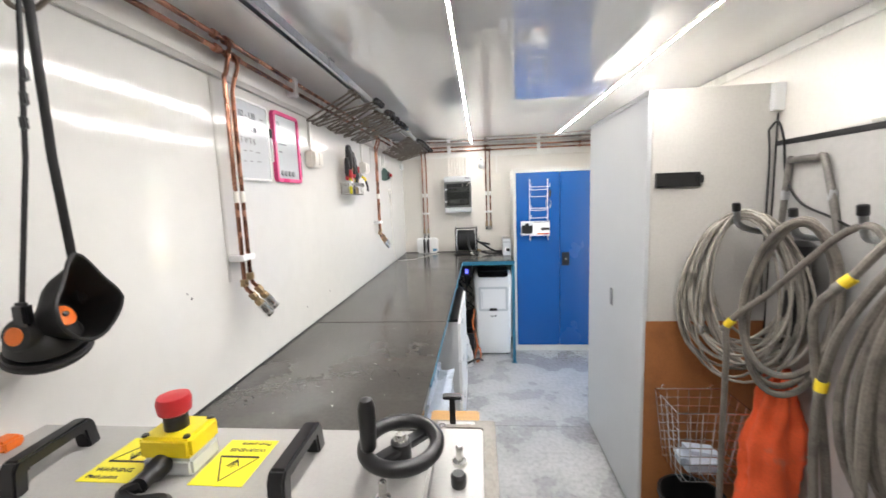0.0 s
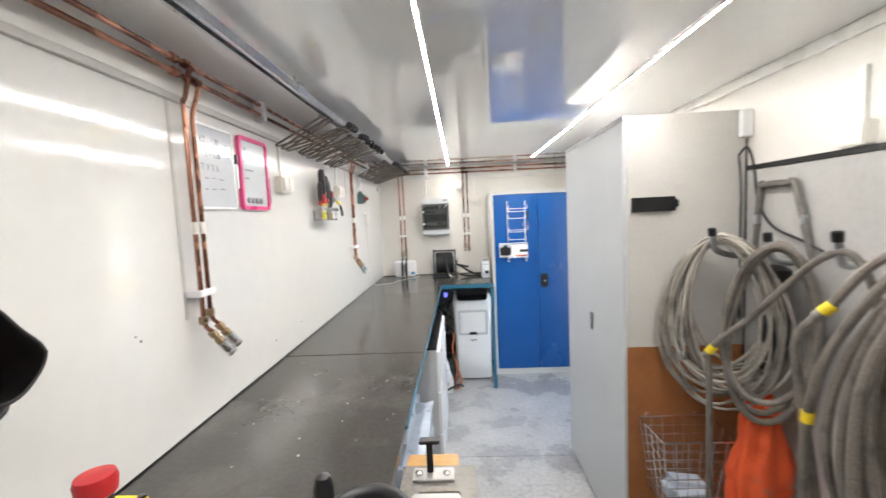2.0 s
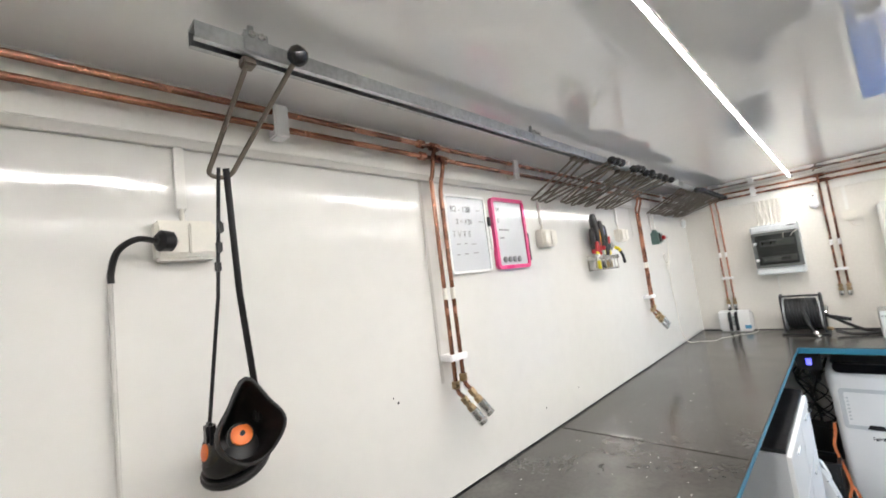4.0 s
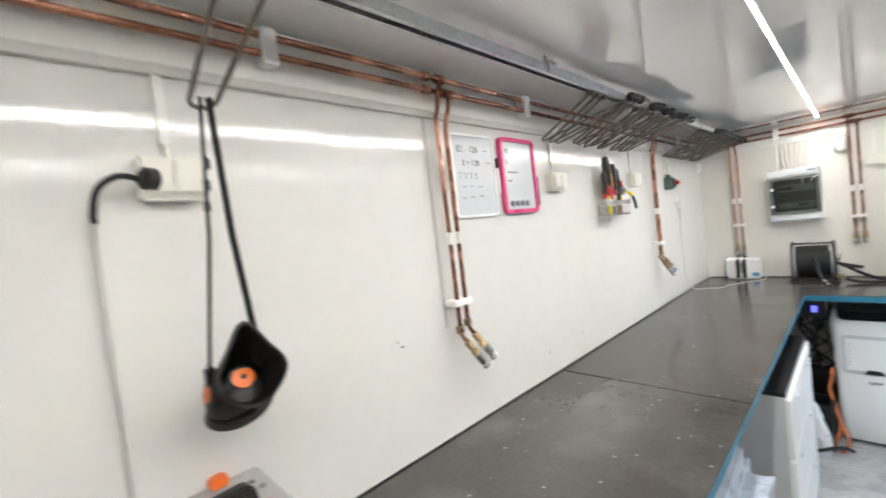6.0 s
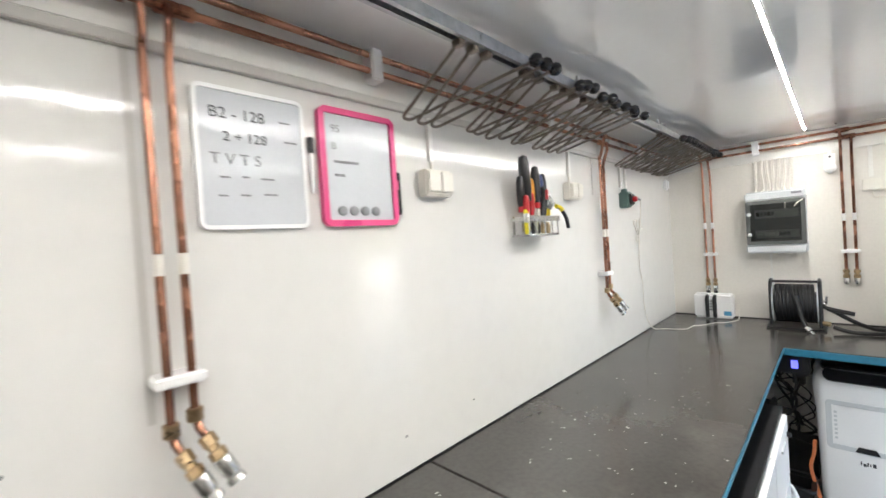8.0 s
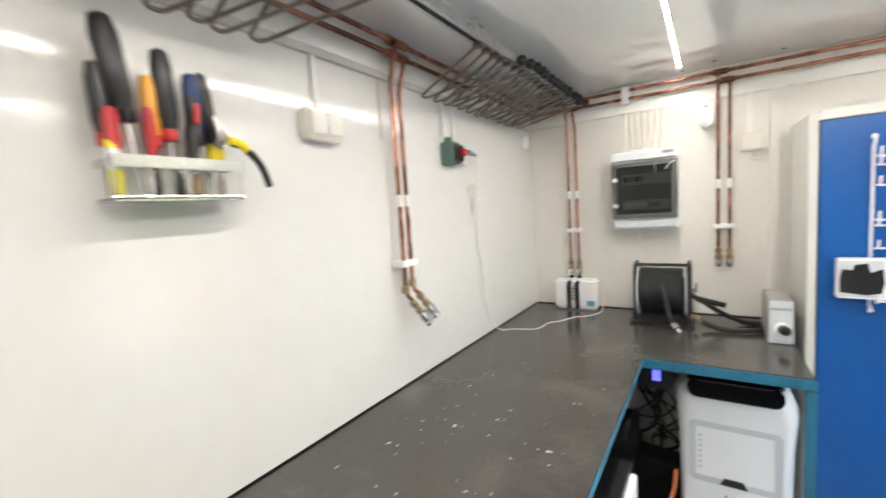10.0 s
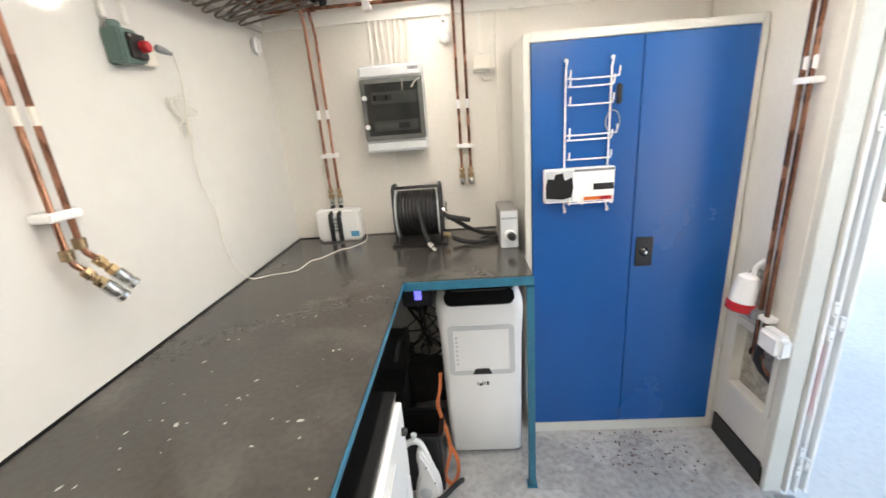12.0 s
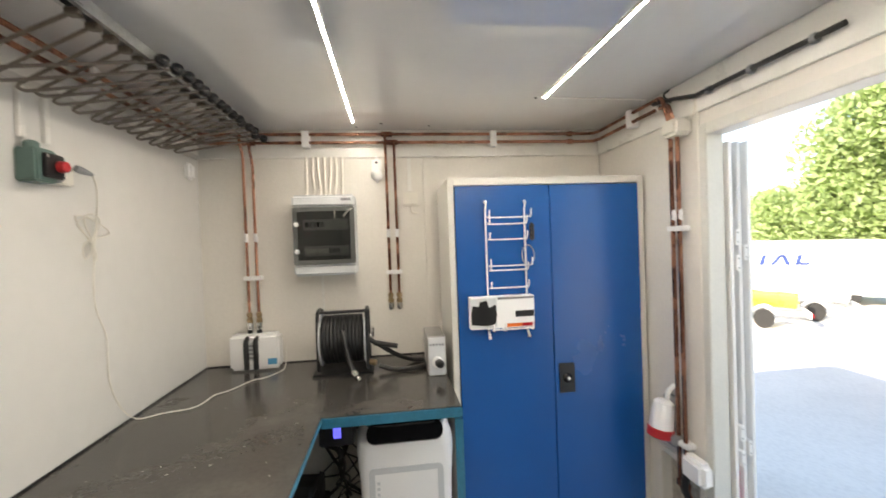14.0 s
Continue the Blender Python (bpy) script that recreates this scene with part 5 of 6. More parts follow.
    part("picture", plate([(-0.058, -0.050), (0.010, -0.058), (0.048, -0.050), (0.056, -0.010), (0.050, 0.036), (0.020, 0.022), (0.012, 0.055), (-0.020, 0.050), (-0.026, 0.030), (-0.052, 0.034), (-0.060, 0.0)], 0.001, on_back(1.375, 1.342, yb - 0.0537)), BLACK, c, "black glove picture")
    part("print", box(1.515, 1.600, yb - 0.0535, yb - 0.0525, 1.318, 1.345), BLACK, c)
    part("print", box(1.475, 1.545, yb - 0.0535, yb - 0.0525, 1.275, 1.290), ORANGE_P, c, "orange band")
    part("print", box(1.545, 1.602, yb - 0.0535, yb - 0.0525, 1.275, 1.290), RED, c)
    part("print", box(1.434, 1.60, yb - 0.0535, yb - 0.0525, 1.398, 1.408), INKGREY, c)
    k = thing("key_fob", (1.60, yb - 0.03, 1.66), "black key fob hanging on a rung", "key")
    part("fob", box(1.595, 1.617, yb - 0.052, yb - 0.036, 1.655, 1.735, 0.006), BLACK, k)
    part("ring", tube([(1.59 + 0.028 * math.cos(a), yb - 0.03, 1.59 + 0.045 * math.sin(a)) for a in [2 * math.pi * i / 20 for i in range(20)]], 0.0025, 6, closed=True), ZINC, k)


blue_cabinet()

# ---------------------------------------------------------------- fittings beside the doorway


def doorway_fittings():
    j = thing("junction_box", (2.17, 4.5, 2.1), "cream junction box over the pipes", "junction box")
    part("box", box(2.118, W - 0.0, 4.455, 4.545, 2.06, 2.128, 0.012, segs=3), CREAM, j)
    part("lead", tube(spline([(2.17, 4.455, 2.115), (2.185, 4.435, 2.13), (2.19, 4.42, 2.11), (2.19, 4.42, 0.78)], 5), 0.006, 8), CREAM, j)
    s = thing("power_inlet", (2.15, 4.60, 0.8), "white and red industrial socket on the wall", "socket")
    part("back", box(2.165, W, 4.57, 4.64, 0.74, 0.95, 0.006), MIDGREY, s)
    part("body", lathe([(0.028, 0.12), (0.04, 0.11), (0.046, 0.07), (0.05, 0.0)], (2.125, 4.60, 0.815), (0.15, 0.0, 1), 20), WHITEP, s)
    part("collar", lathe([(0.05, 0.0), (0.055, -0.004), (0.055, -0.035), (0.05, -0.04), (0.03, -0.04)], (2.125, 4.60, 0.815), (0.15, 0.0, 1), 22), RED, s, "red socket collar")
    part("lead", tube(spline([(2.155, 4.60, 0.93), (2.165, 4.60, 0.97), (2.185, 4.585, 1.0)], 4), 0.010, 8), WHITEP, s)
    part("arm", box(2.13, 2.19, 4.53, 4.58, 0.755, 0.80, 0.006), MIDGREY, s)
    k = thing("cover_box", (2.17, 4.43, 0.7), "white rounded cover on the wall", "cover")
    part("cover", box(2.135, W, 4.38, 4.505, 0.655, 0.755, 0.018, segs=3), WHITEP, k)
    part("drain", tube(spline([(2.165, 4.50, 0.66), (2.16, 4.505, 0.60), (2.175, 4.50, 0.55), (2.21, 4.48, 0.50), (2.235, 4.47, 0.46)], 5), 0.016, 8), RUBBER, k)


doorway_fittings()


def tied_curtain():
    """Canvas gathered at the door head that tapers to its tie."""
    t = thing("door_curtain", (2.19, 3.58, 2.03), "dark green canvas curtain gathered beside the doorway", "curtain")
    bm, n, rings = bmesh.new(), 40, []
    for k in range(18):
        f = k / 17
        w = 0.100 + 0.02 * math.sin(math.pi * min(1, f * 1.4)) - 0.07 * max(0.0, f - 0.55) / 0.45
        ring = []
        for i in range(n):
            a = 2 * math.pi * i / n
            r = 1 + 0.09 * math.sin(8 * a + 1.5 * f) + 0.05 * noise.noise(Vector((math.cos(a) * 2, math.sin(a) * 2, f * 4)))
            ring.append(bm.verts.new((2.175 + 0.055 * r * math.cos(a) * w / 0.125, 3.585 - 0.07 * max(0.0, f - 0.5) + w * r * math.sin(a), 2.034 - 0.72 * f)))
        rings.append(ring)
    for a, q in zip(rings, rings[1:]):
        for i in range(n):
            bm.faces.new((a[i], a[(i + 1) % n], q[(i + 1) % n], q[i]))
    bm.faces.new(rings[0]), bm.faces.new(rings[-1])
    part("cloth", bm, mat("dark_green_canvas", (0.020, 0.045, 0.022), 0.8, vary=0.25, scale=12, fine=200, bump=0.2), t, smooth=60)
    part("tie", tube([(2.175 + 0.030 * math.cos(a), 3.55 + 0.060 * math.sin(a), 1.335) for a in [2 * math.pi * i / 20 for i in range(20)]], 0.006, 6, closed=True), BLACK, t, "black tie cord")


tied_curtain()
rd = random.Random(3)
bm = bmesh.new()
for _ in range(160):
    x, y, r = rd.choice((rd.gauss(1.74, 0.05), rd.gauss(1.93, 0.07), rd.gauss(1.66, 0.1))), min(4.75, rd.gauss(4.62, 0.09)), rd.uniform(0.002, 0.007)
    plate([(r * rd.uniform(0.5, 1.2) * math.cos(k * 1.26), r * rd.uniform(0.5, 1.2) * math.sin(k * 1.26)) for k in range(5)], 0.002, Matrix.Translation((x, y, 0.0003)), bm)
solid("floor_debris", bm, mat("brown_debris", (0.10, 0.05, 0.035), 0.8, vary=0.3), "brown crumbs on the floor before the cabinet", "debris", kind="stuff", smooth=None)

# ---------------------------------------------------------------- grey locker
LX, LY0, LY1, LZ = 1.65, 2.41, 3.37, 2.13


def locker():
    t = thing("tall_locker", (1.9, 2.9, 0.0), "tall grey metal locker with a brown lower end panel", "locker")
    part("body", box(LX + 0.02, W - 0.003, LY0, LY1, 0.0, LZ, 0.003), LOCKEND, t)
    part("door", box(LX, LX + 0.0196, LY0 + 0.003, LY1 - 0.002, 0.02, LZ - 0.022, 0.003), LOCKGREY, t, "pale grey metal door")
    part("top_rail", box(LX, LX + 0.0196, LY0 + 0.001, LY1 - 0.001, LZ - 0.020, LZ + 0.001, 0.002), LOCKGREY, t)
    h = part("handle_plate", box(LX - 0.006, LX - 0.0004, 2.845, 2.89, 1.03, 1.13, 0.004), CHROME, t, "recessed steel handle")
    part("pull", box(LX - 0.010, LX - 0.0062, 2.850, 2.875, 1.045, 1.115, 0.002), MIDGREY, h)
    part("end_panel", box(LX + 0.012, W - 0.012, LY0 - 0.006, LY0 - 0.0005, 0.02, 1.075, 0.002), BROWN, t, "brown hardboard lower panel")
    part("corner_block", box(2.15, 2.198, LY0 - 0.03, LY0 - 0.001, 2.01, LZ - 0.005, 0.003), WHITEP, t, "white corner block")
    b = thing("wall_bracket", (1.78, LY0, 1.73), "black metal holder screwed to the locker end", "bracket")
    part("plate", box(1.684, 1.882, LY0 - 0.006, LY0 - 0.0005, 1.70, 1.765, 0.003), BLACK, b)
    part("lip", box(1.684, 1.85, LY0 - 0.022, LY0 - 0.0065, 1.70, 1.706, 0.002), BLACK, b)
    part("clip", box(1.862, 1.886, LY0 - 0.025, LY0 - 0.0065, 1.715, 1.752, 0.004), BLACK, b)
    part("stop", box(1.684, 1.690, LY0 - 0.022, LY0 - 0.0065, 1.7062, 1.765, 0.002), BLACK, b)


locker()

# ---------------------------------------------------------------- hose corner
solid("side_panel", box(W - 0.018, W, NEAR, LY0 - 0.012, 0.10, 1.86, 0.002), HOSEPANEL, "grey metal panel behind the hoses", "panel", kind="structure")
solid("panel_edge", box(W - 0.024, W - 0.0001, NEAR, LY0 - 0.012, 1.8605, 1.882, 0.003), BLACK, "black edging on the panel top", "trim", kind="structure")
solid("panel_edge", box(W - 0.024, W - 0.0185, LY0 - 0.020, LY0 - 0.0125, 0.10, 2.0, 0.002), BLACK, "black edging beside the locker", "trim", kind="structure")
t = thing("wall_socket", (2.18, 1.9, 1.9), "cream socket box with duct on the side wall", "socket", "wall sockets")
part("box", box(W - 0.045, W, 1.85, 1.95, 1.885, 1.96, 0.006), CREAM, t)
part("duct", box(W - 0.014, W - 0.0001, 1.885, 1.915, 1.965, 2.134, 0.002), TRIM, t)
t = thing("thin_cable", (2.15, 2.3, 1.7), "thin dark cable drooping over the panel", "cable")
part("cable", tube(spline([(2.14, 2.385, 1.93), (2.165, 2.37, 1.96), (2.172, 2.34, 1.88), (2.172, 2.31, 1.72), (2.168, 2.22, 1.62), (2.172, 2.08, 1.57), (2.172, 2.0, 1.54)], 6), 0.0048, 8), RUBBER, t)
part("cable", tube(spline([(2.14, 2.385, 1.93), (2.155, 2.392, 1.8), (2.155, 2.392, 1.5), (2.155, 2.392, 1.2)], 6), 0.004, 8), RUBBER, t)


def tube_handle(y, z):
    """Bent steel tube bracket standing off the panel."""
    t = thing("tube_bracket", (2.15, y, z), "bent grey steel tube bracket on the panel", "bracket", "tube brackets")
    part("tube", tube(spline([(2.176, y + 0.14, z - 0.30), (2.165, y + 0.10, z - 0.02), (2.160, y + 0.07, z), (2.158, y - 0.05, z), (2.160, y - 0.085, z - 0.02), (2.176, y - 0.15, z - 0.30)], 6), 0.0125, 10), TUBEGREY, t)
    for d in (0.115, -0.115):
        part("lug", box(2.155, 2.1815, y + d - 0.010, y + d + 0.010, z - 0.16, z - 0.12, 0.003), ZINC, t)


tube_handle(2.19, 1.79)
tube_handle(1.60, 1.84)


def hook_arm(base, tip):
    t = thing("hose_hook", base, "grey steel hose hook with black cap", "hook", "hose hooks")
    part("arm", tube(spline([base, Vector(base).lerp(Vector(tip), 0.6) + Vector((0, 0, -0.05)), Vector(tip) + Vector((0.02, 0.01, -0.06)), tip], 5), 0.012, 10), ZINC, t)
    part("cap", lathe([(0.0135, -0.004), (0.0155, 0), (0.0155, 0.026), (0.010, 0.03)], tip, (-0.12, -0.05, 1), 12), BLACK, t, "black end cap")


hook_arm((2.18, 2.24, 1.50), (1.905, 2.18, 1.60))
hook_arm((2.18, 2.06, 1.50), (2.03, 2.06, 1.58))
hook_arm((2.18, 1.86, 1.52), (2.0, 1.755, 1.60))
hook_arm((2.18, 1.62, 1.52), (1.99, 1.50, 1.60))
hook_arm((2.18, 1.90, 0.75), (2.02, 1.66, 0.86))


def coil(name, c, u, half_w, half_h, r, turns, material, seed, label, depth=0.08, droop=1.25, group="hose coils"):
    """Loops of hose hung over a hook: ovals that fan out at the bottom."""
    t = thing(name, c, label, "hose", group)
    u, c, rr = Vector(u).normalized(), Vector(c), random.Random(seed)
    nrm = u.cross(Vector((0, 0, 1)))
    for k in range(turns):
        w, h = half_w * rr.uniform(0.62, 1.02), half_h * rr.uniform(0.80, 1.03)
        off, sk, ph = (k / max(1, turns - 1) - 0.5) * depth, rr.uniform(-0.05, 0.05), rr.uniform(-0.25, 0.25)
        top = c + Vector((0, 0, half_h)) - Vector((0, 0, rr.uniform(0, 0.035)))
        pts = []
        for i in range(36):
            a = 2 * math.pi * i / 36
            q = top + Vector((0, 0, -h)) + u * (w * math.sin(a) * (1 - 0.12 * math.cos(a)) + sk * (1 - math.cos(a)) * 0.7)
            q += Vector((0, 0, h * math.cos(a))) + nrm * (off * (1 + 0.5 * math.sin(a + ph)) + 0.008 * math.sin(2 * a + k))
            pts.append(q)
        part("loop", tube(pts, r, 8, closed=True), material, t)
    return t


coil("hose_coil", (1.965, 2.215, 1.265), (0.78, -0.60, 0), 0.205, 0.335, 0.0056, 27, HOSE_PALE, 5, "coil of thin pale grey hose on a hook", 0.11)
coil("hose_coil", (2.045, 2.03, 1.25), (0.75, -0.66, 0), 0.17, 0.32, 0.0125, 3, HOSE, 8, "grey rubber hose looped over a hook", 0.06)
coil("hose_coil", (2.05, 1.45, 1.14), (0.55, -0.83, 0), 0.23, 0.46, 0.0122, 15, HOSE, 21, "coil of thick dusty grey hose on a hook", 0.13)


def loose_hose(pts, r, collars, material=HOSE):
    t = thing("air_hose", pts[0], "dusty grey hose end with yellow tape and coupling", "hose", "hose coils")
    s = spline(pts, 7)
    part("hose", tube(s, r, 9), material, t)
    for at, d in collars:
        part("tape", lathe([(r + 0.001, -0.018), (r + 0.0042, -0.016), (r + 0.0042, 0.016), (r + 0.001, 0.018)], at, d, 12), YELLOW, t, "yellow tape")
        e = Vector(at) - Vector(d).normalized() * 0.012
        part("coupling", lathe([(r, 0), (r + 0.0025, 0.004), (r + 0.0025, 0.024), (r, 0.03)], e, -Vector(d), 10), MSTEEL, t, "nickel coupling")


Y1 = Vector((1.855, 2.10, 1.165))
loose_hose([(1.84, 2.08, 0.42), (1.845, 2.09, 0.75), (1.85, 2.10, 1.02), Y1, (1.93, 2.0, 1.31), (1.98, 1.90, 1.45), (2.0, 1.80, 1.545), (2.01, 1.72, 1.56), (2.02, 1.66, 1.45), (2.02, 1.64, 1.25)], 0.0115, ((Y1, (0.35, -0.4, 0.8)),))
Y2 = Vector((1.93, 1.70, 1.415))
loose_hose([(2.02, 1.55, 1.60), (1.97, 1.62, 1.55), Y2, (1.90, 1.76, 1.32), (1.92, 1.78, 1.18), (1.95, 1.74, 0.8), (1.97, 1.70, 0.3)], 0.013, ((Y2, (0.45, -0.5, 0.74)),))
Y3 = Vector((1.90, 1.72, 1.09))
loose_hose([(2.02, 1.50, 1.6), (1.95, 1.56, 1.52), (1.90, 1.66, 1.30), Y3, (1.91, 1.74, 0.85), (1.93, 1.72, 0.5), (1.95, 1.70, 0.1)], 0.013, ((Y3, (0.05, -0.1, 0.98)),))
Y4 = Vector((1.91, 1.47, 1.47))
loose_hose([(2.02, 1.32, 1.50), (1.96, 1.40, 1.50), Y4, (1.89, 1.54, 1.30), (1.90, 1.58, 1.05), (1.93, 1.58, 0.6), (1.95, 1.55, 0.05)], 0.0145, ((Y4, (0.5, -0.55, 0.6)),))
loose_hose([(1.80, 2.19, 1.12), (1.80, 2.20, 1.25), (1.84, 2.21, 1.45), (1.90, 2.20, 1.575)], 0.007, (), HOSE_PALE)
part_tip = thing("hose_tip", (1.80, 2.19, 1.12), "small nickel hose tip hanging free", "hose end")
part("tip", lathe([(0.0085, 0), (0.010, 0.004), (0.010, 0.03), (0.005, 0.034)], (1.80, 2.19, 1.125), (0, -0.05, -1), 10), CHROME, part_tip)


def dark_reel():
    t = thing("hose_drum", (2.06, 1.42, 1.1), "large black hose drum at the panel", "reel")
    part("disc", lathe([(0.20, -0.02), (0.21, 0.0), (0.20, 0.02), (0.10, 0.03)], (2.10, 1.40, 1.26), (-1, -0.2, 0), 32), BLACK, t)
    part("hub", lathe([(0.10, 0), (0.10, 0.04), (0.06, 0.05)], (2.09, 1.42, 1.28), (-1, -0.2, 0), 20), RUBBER, t)


dark_reel()


def wire_basket():
    t = thing("wire_basket", (1.84, 2.26, 0.45), "galvanised wire basket hung on the locker end", "basket")
    x0, x1, y0, y1, z0, z1 = 1.71, 2.02, 2.17, 2.395, 0.40, 0.745
    ix, iy = 0.045, 0.04

    def ring(z):
        k = (z1 - z) / (z1 - z0)
        a, c = ix * k, iy * k
        return [(x0 + a, y0 + c, z), (x1 - a, y0 + c, z), (x1 - a, y1, z), (x0 + a, y1, z)]
    for k in range(9):
        z = z0 + (z1 - z0) * k / 8
        part("wire", tube(ring(z), 0.0022 if k < 8 else 0.0038, 6, closed=True), CHROME, t)
    for side in range(4):
        A, B = ring(z1), ring(z0)
        for k in range(6 if side % 2 == 0 else 4):
            f = k / (6 if side % 2 == 0 else 4)
            p, q = Vector(A[side]).lerp(Vector(A[(side + 1) % 4]), f), Vector(B[side]).lerp(Vector(B[(side + 1) % 4]), f)
            part("wire", tube([p, q], 0.0022, 6), CHROME, t)
    for k in range(5):
        x = x0 + ix + (x1 - x0 - 2 * ix) * (k + 0.5) / 5
        part("wire", tube([(x, y0 + iy, z0), (x, y1, z0)], 0.0022, 6), CHROME, t)
    for x in (x0 + 0.03, x1 - 0.06):
        part("hook", tube(spline([(x, y1, z1), (x, y1 + 0.002, z1 + 0.015), (x + 0.012, y1 + 0.004, z1 + 0.018)], 3), 0.004, 6), CHROME, t)
    g = thing("blue_parts", (1.83, 2.28, 0.44), "blue and white packets lying in the basket", "packet")
    b = box(1.78, 1.97, 2.24, 2.37, 0.405, 0.50, 0.03, segs=3)
    for v in b.verts:
        v.co += noise.noise_vector(v.co * 25) * 0.02
        v.co.z = max(v.co.z, 0.404)
    part("packet", b, BLUEBAG, g, smooth=40)
    bk = thing("black_bucket", (1.75, 2.2, 0.0), "black rubber bucket on the floor", "bucket")
    part("bucket", lathe([(0.10, 0), (0.135, 0.30), (0.142, 0.30), (0.142, 0.315), (0.13, 0.315), (0.10, 0.02)], (1.82, 2.24, 0.0), (0, 0, 1), 24), RUBBER, bk)


wire_basket()


def orange_bag():
    t = thing("orange_bag", (2.08, 2.12, 0.9), "orange cloth bag hanging below the hoses", "bag")
    bm, n, rings = bmesh.new(), 56, []
    for k in range(34):
        f = k / 33
        z = 0.955 - 0.63 * f
        w, d = 0.028 + 0.082 * min(1, f * 2.2) * (1 - 0.12 * f), 0.026 + 0.05 * min(1, f * 2)
        cx, cy = 2.075 - 0.025 * f + 0.012 * math.sin(5 * f), 2.13
        ring = []
        for i in range(n):
            a = 2 * math.pi * i / n
            p = Vector((cx + w * math.cos(a), cy + d * math.sin(a), z))
            fold = 0.010 * math.sin(7 * a + 2.5 * math.sin(4 * f)) * (1.2 - 0.6 * f) + 0.030 * noise.noise(Vector((p.x * 9, p.y * 9, z * 6))) + 0.012 * noise.noise(p * 26)
            ring.append(bm.verts.new(p + Vector((math.cos(a), math.sin(a), 0.3 * math.sin(2 * a))) * fold))
        rings.append(ring)
    for a, q in zip(rings, rings[1:]):
        for i in range(n):
            bm.faces.new((a[i], a[(i + 1) % n], q[(i + 1) % n], q[i]))
    bm.faces.new(rings[0]), bm.faces.new(rings[-1])
    part("cloth", bm, ORANGE, t, smooth=70)
    part("cord", tube(spline([(2.075, 2.13, 0.96), (2.08, 2.14, 1.02), (2.10, 2.17, 1.06)], 4), 0.005, 6), RUBBER, t)
    p = thing("holder_peg", (2.1, 2.2, 1.05), "red-brown peg behind the hoses", "peg")
    part("peg", tube([(2.182, 2.2, 1.06), (2.05, 2.18, 1.06)], 0.012, 8), MSTEEL, p)
    d = thing("black_handset", (2.12, 2.1, 1.2), "black tool hanging behind the hoses", "tool")
    part("body", tube(spline([(2.12, 2.13, 1.42), (2.115, 2.12, 1.3), (2.11, 2.12, 1.2), (2.12, 2.14, 1.1)], 5), [0.03] * 6 + [0.045] * 6 + [0.03] * 4, 12), BLACK, d)
    part("head", lathe([(0.02, 0), (0.045, 0.01), (0.045, 0.06), (0.02, 0.08)], (2.12, 2.13, 1.40), (0, 0, 1), 16), BLACK, d)


orange_bag()

# ---------------------------------------------------------------- machine at the near end of the worktop
MZ = 1.268


